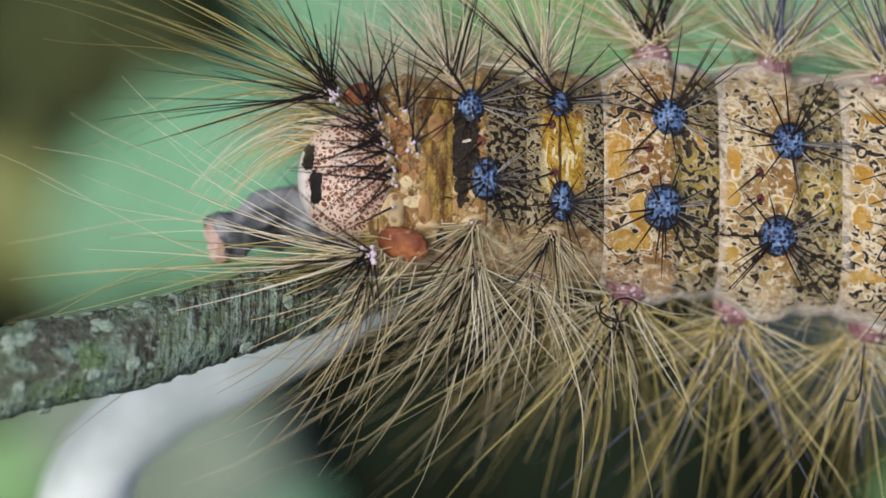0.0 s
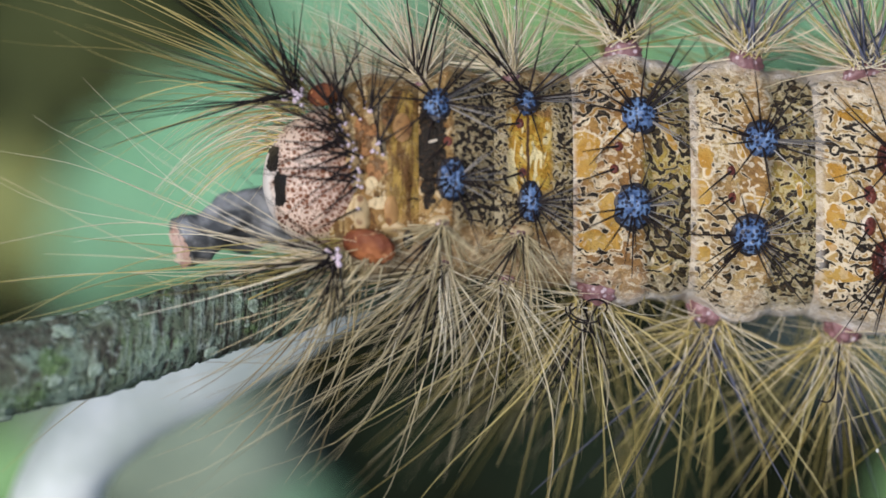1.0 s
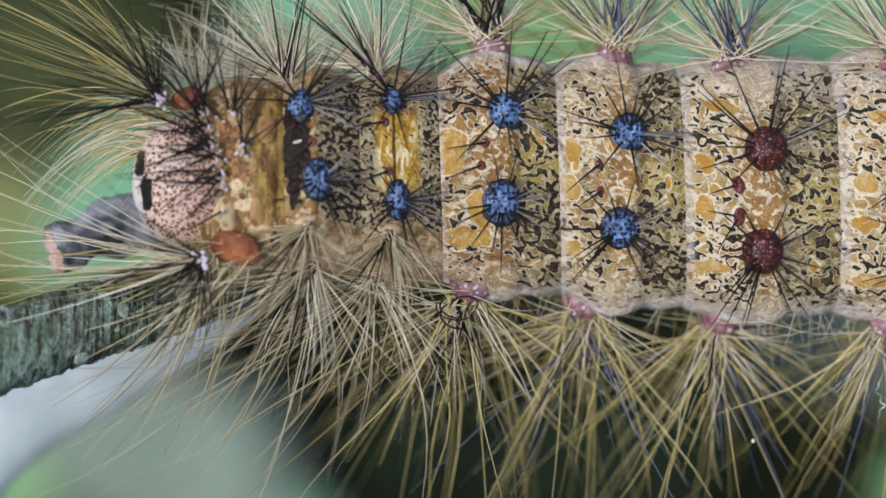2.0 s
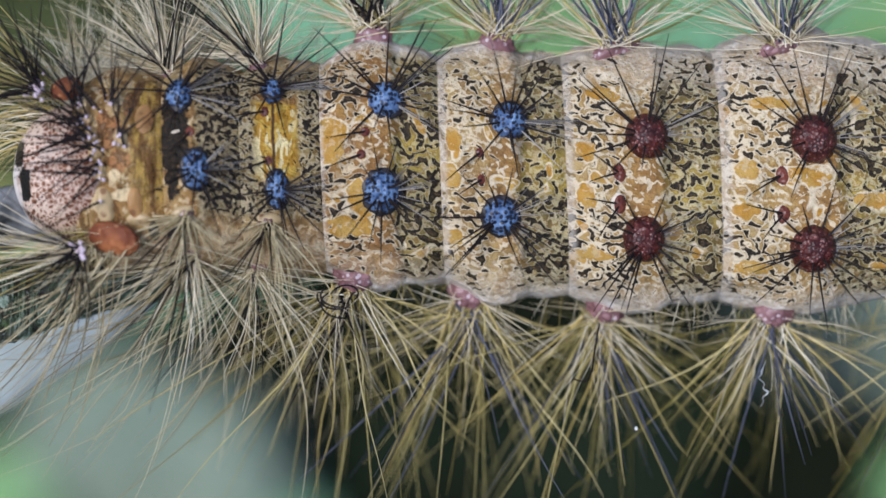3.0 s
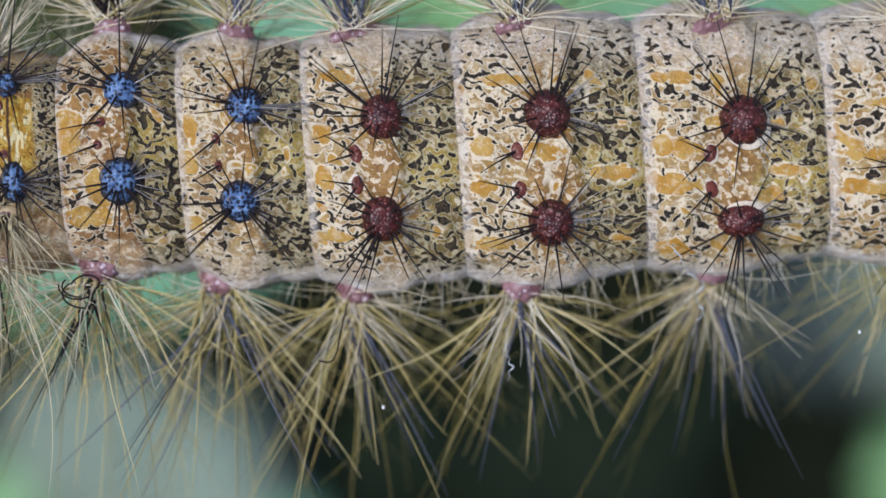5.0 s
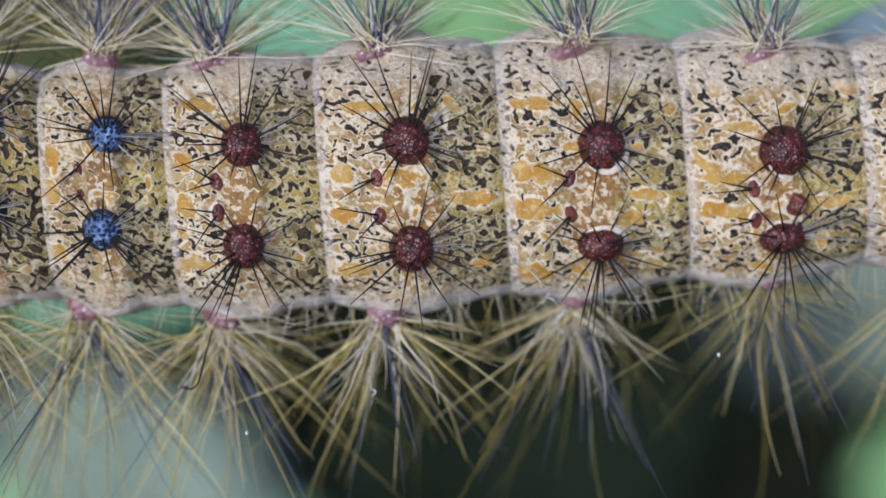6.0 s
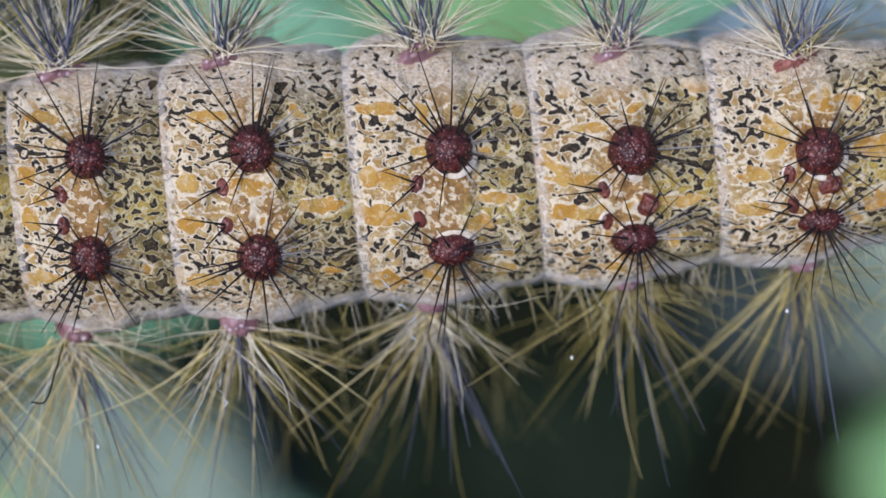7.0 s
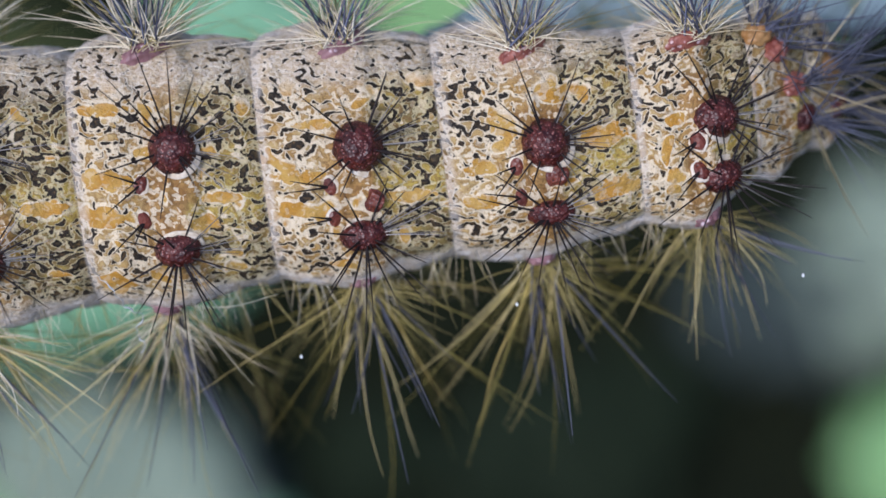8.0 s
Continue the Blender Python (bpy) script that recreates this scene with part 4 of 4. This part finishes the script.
def beads_at(place, normal, spread, count, parent, r=0.10):
    """Small lilac bosses, each of its own, from which bristles grow."""
    roots = []
    t, w = frame_of(normal)
    for i in range(count):
        c = place + t * RNG.gauss(0, spread[0]) + w * RNG.gauss(0, spread[1]) + normal * RNG.uniform(-0.02, 0.1)
        roots.append(c)
        k = r * RNG.uniform(0.7, 1.2)
        ob = new("boss", BOSS)
        ob.parent = parent
        ob.matrix_basis = Matrix.LocRotScale(Vector(to_world([c], BASE)[0]), None, Vector((k, k, k * 1.15)))
    return roots


for z, zx, sign, tipx in ((5.05, -2.75, 1, -3.6), (0.12, -1.3, -1, -2.25)):
    p = np.array((zx, 67.55 if sign > 0 else 66.9, z))
    n = np.array((-0.35, -0.75, 0.5 * sign))
    n /= np.linalg.norm(n)
    k = 0.62 if sign > 0 else 1.0
    horn = knob("horn", p, n, 0.88 * k, 0.60 * k, 0.34, RUST, caterpillar, "smooth rust-orange swelling beside the head", beads=70, relief=0.10)
    c = np.array((tipx, p[1] - 0.35, z - (0.0 if sign > 0 else 0.3)))
    roots = beads_at(c, n, (0.16, 0.22), 24, horn, 0.075)
    ways, lengths, start = [], [], []
    count = 28 if sign > 0 else 24
    for i in range(count):
        f = (i + RNG.uniform(-0.4, 0.4)) / count
        a = -0.40 + 2.2 * f if sign > 0 else -0.65 + 2.5 * max(0.0, f) ** 0.8
        start.append(roots[i % len(roots)])
        ways.append((-math.cos(a), RNG.uniform(-0.45, 0.15), sign * math.sin(a)))
        lengths.append((7.2 - 2.6 * abs(a)) * (1 if sign > 0 else 0.8) * RNG.uniform(0.6, 1.1))
    tuft("black_bristles", BLACK, horn, (start, ways, lengths), 0.036, bend=0.05, n=8)
    start, ways, lengths = [], [], []
    for i in range(34 if sign > 0 else 22):
        a = RNG.uniform(-0.1, 0.95) if sign > 0 else RNG.uniform(-0.1, 0.55)
        start.append(RNG.choice(roots) + np.array((0.3, 0.7, RNG.uniform(-0.4, 0.4))))
        ways.append((-math.cos(a), RNG.uniform(-0.1, 0.6), sign * math.sin(a) * (1 if sign > 0 else 0.5)))
        lengths.append(RNG.uniform(5.0, 12.5) if sign > 0 else RNG.uniform(6.0, 15.0))
    tuft("long_hairs", TAN, horn, (start, ways, lengths), 0.028, bend=0.22, sag=(0, 0.05, -0.12), n=14, wave=0.035)
    if sign < 0:
        start, ways, lengths = [], [], []
        for i in range(22):
            a = RNG.uniform(-0.5, 0.35)
            start.append(RNG.choice(roots))
            ways.append((-math.cos(a), RNG.uniform(-0.12, 0.45), -math.sin(a)))
            lengths.append(RNG.uniform(5.0, 13.0))
        tuft("stray_hairs", PALE, horn, (start, ways, lengths), 0.024, bend=0.17, sag=(0, 0, 0.05), n=14, wave=0.07)
        start, ways, lengths = [], [], []
        for i in range(32):
            a = RNG.uniform(0.45, 1.75)
            start.append(RNG.choice(roots) + np.array((RNG.uniform(0, 1.4), 0.2, RNG.uniform(-0.5, 0.1))))
            ways.append((-math.cos(a), RNG.uniform(0.0, 0.6), -math.sin(a)))
            lengths.append(RNG.uniform(3.0, 7.5))
        tuft("throat_hairs", FAWN, horn, (start, ways, lengths), 0.034, bend=0.12, sag=(-0.25, 0, 0.02), n=12, wave=0.03)
    else:
        start, ways, lengths = [], [], []
        for i in range(95):
            a = RNG.uniform(0.0, 0.6)
            start.append(np.array((RNG.uniform(-4.4, -2.6), 69.0 + RNG.uniform(-0.8, 0.8), RNG.uniform(3.2, 4.9))))
            ways.append((-math.cos(a), RNG.uniform(-0.2, 0.5), math.sin(a)))
            lengths.append(RNG.uniform(2.4, 5.4))
        nape = [], [], []
        for i in range(250):
            a = RNG.uniform(0.5, 2.3)
            nape[0].append(np.array((RNG.uniform(-3.4, 6.0) if i % 2 else RNG.uniform(-3.6, 0.0), (72.0 if i % 2 else 70.0) + RNG.uniform(-1.2, 3.0), RNG.uniform(4.2, 5.5))))
            nape[1].append((-math.cos(a), RNG.uniform(-0.1, 0.7), math.sin(a)))
            nape[2].append(RNG.uniform(1.6, 4.2))
        tuft("nape_hairs", PALE, horn, nape, 0.029, bend=0.14, n=8)
        tuft("brow_hairs", PALE, horn, (start[::2], ways[::2], lengths[::2]), 0.034, bend=0.12, sag=(0.05, 0, -0.62), n=10)
        tuft("brow_hairs", GOLD, horn, (start[1::2], ways[1::2], lengths[1::2]), 0.030, bend=0.12, sag=(0.05, 0, -0.62), n=10)

for x, z, count, turn in ((-2.15, 4.5, 9, 1.45), (-2.05, 4.0, 9, 0.6), (-1.9, 3.45, 8, 0.2), (-1.75, 2.95, 8, -0.05), (-1.65, 2.3, 6, -0.35), (-1.2, 4.3, 7, 1.6), (-0.95, 3.3, 5, 1.9)):
    p, n = on_skin(max(x, -1.9), z)
    p = np.array((x, p[1] - 0.08, z))
    mound = knob("collar_wart", p, n, 0.22, 0.30, 0.18, HIDE, caterpillar, beads=24, relief=0.25)
    roots = beads_at(p + n * 0.16, n, (0.13, 0.2), 8, mound, 0.055)
    for i in range(count):
        a = turn + 0.8 * (2 * (i + RNG.uniform(0, 1)) / count - 1)
        way = np.array((-math.cos(a), RNG.uniform(-0.55, -0.02), math.sin(a)))
        spine(roots[i % len(roots)], way, RNG.uniform(1.8, 3.3), mound)

AMBER = bead("amber_fold", (0.26, 0.12, 0.035), (0.40, 0.22, 0.075), (0.20, 0.09, 0.03), 2400.0, True, 0.45)
for name, x, z, ru, rv, high, material in (("fold", -0.2, 3.9, 0.3, 0.5, 0.08, AMBER),
                                          ("fold", -0.55, 1.25, 0.26, 0.5, 0.12, AMBER)):
    p, n = on_skin(x, z)
    knob(name, p, n, ru, rv, high, material, caterpillar, beads=34, relief=0.04)

p, n = on_skin(-0.05, 0.35)
knob("spiracle", p, n, 0.17, 0.34, 0.1, plain("spiracle_black", (0.012, 0.01, 0.01), (0.03, 0.025, 0.02), 3000.0, 0.3), caterpillar, "black oval breathing hole", beads=6, relief=0.0)
for x, z, ru, rv in ((0.95, 0.95, 0.42, 0.2), (1.0, 0.62, 0.46, 0.2), (-1.5, 1.2, 0.3, 0.62), (-0.6, 0.75, 0.5, 0.2), (3.6, 0.62, 0.42, 0.2)):
    p, n = on_skin(x, z)
    knob("fold", p, n, ru, rv, 0.16, HIDE, caterpillar, beads=14, relief=0.05, turn=RNG.uniform(-0.2, 0.2))

# ---- the tail's warts and dark hairs ----
for x, z, dx, dz, material in ((47.3, 3.45, 0.5, 0.8, AMBER), (47.95, 2.85, 0.7, 0.5, ROSY_BROWN), (48.5, 1.65, 0.9, 0.2, ROSY_BROWN), (48.8, 0.55, 0.9, -0.3, RED), (50.0, 2.2, 1.0, 0.4, AMBER), (50.2, 0.9, 1.0, -0.3, RED)):
    p, n = on_skin(x, z)
    wart = knob("tail_wart", p, n, 0.58, 0.42, 0.4, material, caterpillar, "rosy brown tail wart with dark hairs", beads=30, relief=0.16, turn=0.4)
    spec = [], [], []
    for _ in range(22):
        spec[0].append(p + n * 0.2 + np.array((RNG.gauss(0, 0.2), 0, RNG.gauss(0, 0.15))))
        spec[1].append((dx + RNG.gauss(0, 0.55), RNG.uniform(-0.7, 0.4), dz + RNG.gauss(0, 0.55)))
        spec[2].append(RNG.uniform(1.8, 4.6))
    tuft("dark_hairs", SMOKE, wart, spec, 0.036, bend=0.06)
    spec = [], [], []
    for _ in range(6):
        spec[0].append(p + n * 0.2)
        spec[1].append((dx + RNG.gauss(0, 0.5), RNG.uniform(-0.1, 0.7), dz + RNG.gauss(0, 0.6)))
        spec[2].append(RNG.uniform(3.0, 5.0))
    tuft("long_hairs", FAWN, wart, spec, 0.03, bend=0.1)


# ---- specks of dust caught in the hairs ----
for x, z in ((3.48, 7.91), (15.2, -6.64), (38.2, -4.48), (31.0, -5.3), (47.6, -4.7)):
    knob("speck", np.array((x, 69.1, z)), np.array((0, -1.0, 0)), 0.05, 0.065, 0.05, DUST, caterpillar, "white speck of dust", beads=9, relief=0.3)


# ---- the twig, its cut stub, the pale shoot ----
def build_twig():
    base = V(-14, 66, -4)
    foot = VIEW.inverted() @ Vector((-0.48, 0.05, 0.0)) / S
    near = Vector((-125, 72, -36))
    pts = [near + (foot - near) * f for f in (1, 0.75, 0.5, 0.3, 0.16, 0.07)] + [tuple(near), (-70, 63, -19), (-30, 63.2, -8.0), (-15, 65.6, -4.15), (-10.6, 66.9, -3.3), (-6, 68.8, -2.0), (-1, 72.6, -0.6),
           (5, 76.0, 0.3), (15, 77.2, 1.2), (28, 77.6, 2.2), (35.5, 78.4, 3.9), (41.5, 79.5, 6.0), (47, 80.0, 5.9), (55, 80.5, 5.6), (64, 81, 8), (90, 84, 13)]
    line, ts = spline([tuple(p) for p in pts], 760)
    radii = np.interp(ts, [0, 6, 9, 11, 13, 19, 21], [3.4, 2.2, 1.42, 1.28, 1.35, 1.6, 1.2])

    def relief(i, a):
        p = line[i]
        q = (p[0] * 0.9, math.cos(a) * 1.2, math.sin(a) * 1.2)
        g = 1 + 0.07 * noise.noise(q) + 0.05 * noise.noise((p[0] * 2.6, math.cos(a) * 2, math.sin(a) * 2))
        rings_near = math.exp(-((p[0] + 7.2) / 1.6) ** 2)
        g += 0.035 * rings_near * noise.noise((p[0] * 7 + 0.5 * math.sin(a), 0.6 * math.cos(a), 3.0)) * 2
        return g + 0.05 * noise.noise((p[0] * 5, math.cos(a) * 5, math.sin(a) * 5)) + 0.025 * noise.noise((p[0] * 12, math.cos(a) * 11, math.sin(a) * 11))

    twig = thing("twig", base, "grey-green lichen-crusted twig that carries the caterpillar", "twig")
    v, f = tube(line, radii, 40, relief)
    bark_skin = mesh_part("bark", v, f, BARK, twig, origin=base)
    # flakes of lichen, each of its own, on the stretch before the head
    rng = random.Random(3)
    flakes = []
    for m in range(4):
        ring = [1 + 0.35 * noise.noise((math.cos(q * 0.5236) * 1.7, math.sin(q * 0.5236) * 1.7, m * 5.0)) for q in range(12)]
        fv = [(0.0, 0.0, 0.10 + 0.05 * m / 4)]
        for r, lift in ((0.55, 0.12), (0.92, 0.10), (1.0, -0.05)):
            fv += [(r * ring[q] * math.cos(q * 0.5236), r * ring[q] * math.sin(q * 0.5236), lift + 0.05 * noise.noise((q * 0.8, r * 3, m))) for q in range(12)]
        ff = [(0, 1 + q, 1 + (q + 1) % 12) for q in range(12)]
        ff += [(1 + b * 12 + q, 13 + b * 12 + q, 13 + b * 12 + (q + 1) % 12, 1 + b * 12 + (q + 1) % 12) for b in range(2) for q in range(12)]
        me = bpy.data.meshes.new("lichen")
        me.from_pydata((np.array(fv) * S).tolist(), [], ff)
        me.polygons.foreach_set("use_smooth", [True] * len(ff))
        me.materials.append(LICHEN)
        flakes.append(me)
    span = [i for i in range(len(line)) if -17 < line[i][0] < -3.5 and i % 2 == 0]
    for _ in range(110):
        i = rng.choice(span)
        q = rng.randrange(40)
        spot = to_world([v[i * 40 + q]], base)[0]
        out = TURN3 @ (np.array(v[i * 40 + q]) - line[i])
        if (TURN3.T @ out)[1] > 0.4:
            continue
        size = rng.uniform(0.10, 0.30)
        ob = new("lichen", rng.choice(flakes))
        ob.parent = bark_skin
        ob.matrix_basis = Matrix.LocRotScale(Vector(spot), Vector(out).to_track_quat("Z", "Y"), Vector((size, size * rng.uniform(0.6, 1.0), 0.35)))
    pts = [(-7.75, 70.9, 0.30), (-6.95, 71.25, 0.62), (-5.6, 71.9, 1.15), (-4.2, 72.6, 1.2), (-2.4, 73.0, 0.4), (-0.8, 73.0, -0.4)]
    line, ts = spline(pts, 60)
    radii = np.interp(ts, [0, 1, 2, 3, 5], [0.86, 0.8, 0.95, 1.0, 0.9])
    v, f = tube(line, radii, 28, lambda i, a: 1 + 0.52 * min(1.0, i / 14) * noise.noise((i * 0.12, math.cos(a) * 1.5, math.sin(a) * 1.5)) + 0.05 * noise.noise((i * 0.5, math.cos(a) * 4, math.sin(a) * 4)))
    stub = mesh_part("stub", v, f, STUB_BARK, twig, "cut side shoot with grey bark", base)
    # the slanting cut
    rows, cols = 8, 28
    axis = np.array((-0.86, -0.42, -0.30))
    t, w = frame_of(axis / np.linalg.norm(axis))
    w = np.array((-0.15, -0.18, 0.95))
    t = np.cross(axis, w)
    t /= np.linalg.norm(t)
    verts = []
    for i in range(rows):
        r = i / (rows - 1)
        for k in range(cols):
            a = 2 * math.pi * k / cols
            verts.append(np.array((-7.77, 70.88, 0.29)) + r * 0.85 * (math.cos(a) * t * 0.95 + math.sin(a) * w / np.linalg.norm(w)) + axis * (0.04 * (1 - r * r) + 0.24 * noise.noise((r * 2.2 * math.cos(a), r * 2.2 * math.sin(a), 0)) + 0.12 * noise.noise((r * 6 * math.cos(a), r * 6 * math.sin(a), 3))))
    mesh_part("cut_face", verts, grid_faces(rows, cols), CUT, stub, "pinkish cut wood", base)


build_twig()


def build_shoot():
    base = V(-13, 81, -8)
    foot = VIEW.inverted() @ Vector((-0.10, -0.02, 0.0)) / S
    pts = [(-1.0, 75.2, -1.2), (-4.4, 78, -3.1), (-8.15, 80.0, -4.75), (-11.1, 80.8, -6.1), (-13.3, 81.4, -8.1), (-14.5, 82.5, -11.3), (-15.8, 86, -18.2), (-17.6, 94, -31.5)]
    near = Vector((-20, 106, -52))
    pts += [near + (foot - near) * f for f in (0, 0.04, 0.1, 0.22, 0.45, 0.7, 1)]
    line, ts = spline([tuple(p) for p in pts], 260)
    radii = np.interp(ts, [0, 1, 2, 3, 4, 14], [0.6, 0.92, 1.28, 1.55, 1.65, 2.6])
    shoot = thing("pale_shoot", base, "smooth whitish side shoot curving down from the twig", "shoot")
    v, f = tube(line, radii, 24, lambda i, a: 1 + 0.05 * noise.noise((i * 0.1, math.cos(a), math.sin(a))))
    mesh_part("stem", v, f, BLEACHED, shoot, origin=base)


build_shoot()


# ---- low plants on the ground below ----
PLANT_RNG = random.Random(5)


def leaf_data(name, long, wide, material, arch):
    rows, cols = 13, 7
    verts = []
    for lift in (0.0, -0.0006):
        for i in range(rows):
            s = i / (rows - 1)
            half = wide * (math.sin(math.pi * min(1, s * 0.97 + 0.02)) ** 0.75) * (1 - 0.35 * s)
            for k in range(cols):
                q = 2 * k / (cols - 1) - 1
                verts.append((long * s, half * q * (1 + 0.05 * math.sin(40 * s)), arch * long * math.sin(math.pi * s) - 0.25 * long * s * s + abs(q) * half * 0.25 + lift))
    n = rows * cols
    faces = grid_faces(rows, cols, False)
    faces += [tuple(n + v for v in f[::-1]) for f in grid_faces(rows, cols, False)]
    edge = [i * cols for i in range(rows)] + [(rows - 1) * cols + k for k in range(1, cols)] + [i * cols + cols - 1 for i in range(rows - 2, -1, -1)] + list(range(cols - 2, 0, -1))
    faces += [(edge[i], edge[(i + 1) % len(edge)], n + edge[(i + 1) % len(edge)], n + edge[i]) for i in range(len(edge))]
    me = bpy.data.meshes.new(name)
    me.from_pydata(verts, [], faces)
    me.polygons.foreach_set("use_smooth", [True] * len(faces))
    me.materials.append(material)
    return me


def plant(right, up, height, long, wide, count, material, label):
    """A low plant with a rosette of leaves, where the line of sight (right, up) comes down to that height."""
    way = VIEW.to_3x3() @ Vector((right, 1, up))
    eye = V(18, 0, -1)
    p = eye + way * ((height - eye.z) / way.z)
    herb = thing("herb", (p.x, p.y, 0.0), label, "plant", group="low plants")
    me = bpy.data.meshes.new("stalk")
    v, f = tube([(0.004 * math.sin(i), 0.003 * math.cos(i * 2), height * i / 8) for i in range(9)], [0.003 - 0.00015 * i for i in range(9)], 8)
    me.from_pydata(v, [], f)
    me.materials.append(STALK)
    new("stalk", me).parent = herb
    data = leaf_data("leaf", long, wide, material, 0.16)
    for i in range(count):
        ob = new("leaf", data)
        ob.parent = herb
        ob.matrix_basis = pose(0, 0, height * (1 - 0.35 * (i / max(1, count))), PLANT_RNG.uniform(-12, 12), PLANT_RNG.uniform(-25, 12), 360 * i / count + PLANT_RNG.uniform(-25, 25))
    return herb


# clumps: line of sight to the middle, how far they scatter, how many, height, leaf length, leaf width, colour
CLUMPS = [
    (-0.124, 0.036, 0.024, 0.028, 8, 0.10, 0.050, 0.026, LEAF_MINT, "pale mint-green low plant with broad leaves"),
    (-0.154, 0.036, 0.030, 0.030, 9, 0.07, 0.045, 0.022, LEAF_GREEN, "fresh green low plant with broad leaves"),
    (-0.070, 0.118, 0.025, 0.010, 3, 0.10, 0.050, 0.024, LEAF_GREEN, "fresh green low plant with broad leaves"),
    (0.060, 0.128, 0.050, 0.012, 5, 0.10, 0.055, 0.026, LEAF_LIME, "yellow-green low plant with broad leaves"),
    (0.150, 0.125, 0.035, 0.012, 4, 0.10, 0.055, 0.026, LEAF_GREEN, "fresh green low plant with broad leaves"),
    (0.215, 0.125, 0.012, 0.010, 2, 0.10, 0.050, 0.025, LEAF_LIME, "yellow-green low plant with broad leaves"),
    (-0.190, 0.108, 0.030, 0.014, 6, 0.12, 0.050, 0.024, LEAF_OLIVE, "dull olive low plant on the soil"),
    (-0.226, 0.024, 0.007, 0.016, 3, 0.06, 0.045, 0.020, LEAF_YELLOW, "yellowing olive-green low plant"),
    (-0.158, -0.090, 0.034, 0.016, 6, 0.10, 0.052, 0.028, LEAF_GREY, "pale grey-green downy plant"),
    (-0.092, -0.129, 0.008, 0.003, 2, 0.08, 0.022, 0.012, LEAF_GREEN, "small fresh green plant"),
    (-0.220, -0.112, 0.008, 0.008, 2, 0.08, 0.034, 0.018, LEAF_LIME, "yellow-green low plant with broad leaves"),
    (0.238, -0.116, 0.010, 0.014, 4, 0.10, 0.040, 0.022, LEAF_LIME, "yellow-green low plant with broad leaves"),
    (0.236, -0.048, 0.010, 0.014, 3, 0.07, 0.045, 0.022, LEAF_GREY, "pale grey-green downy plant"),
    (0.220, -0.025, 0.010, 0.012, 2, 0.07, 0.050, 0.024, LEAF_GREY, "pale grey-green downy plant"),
    (0.200, -0.046, 0.022, 0.012, 5, 0.06, 0.038, 0.018, LEAF_SHADED_GREY, "blue-grey downy plant in the shade"),
    (-0.100, -0.100, 0.010, 0.010, 2, 0.06, 0.036, 0.018, LEAF_SHADED_GREY, "blue-grey downy plant in the shade"),
    (0.178, -0.036, 0.026, 0.012, 4, 0.06, 0.040, 0.020, LEAF_SHADED_GREY, "blue-grey downy plant in the shade"),
    (0.040, -0.095, 0.070, 0.018, 7, 0.05, 0.045, 0.020, LEAF_SHADED, "very dark green low plant on the soil"),
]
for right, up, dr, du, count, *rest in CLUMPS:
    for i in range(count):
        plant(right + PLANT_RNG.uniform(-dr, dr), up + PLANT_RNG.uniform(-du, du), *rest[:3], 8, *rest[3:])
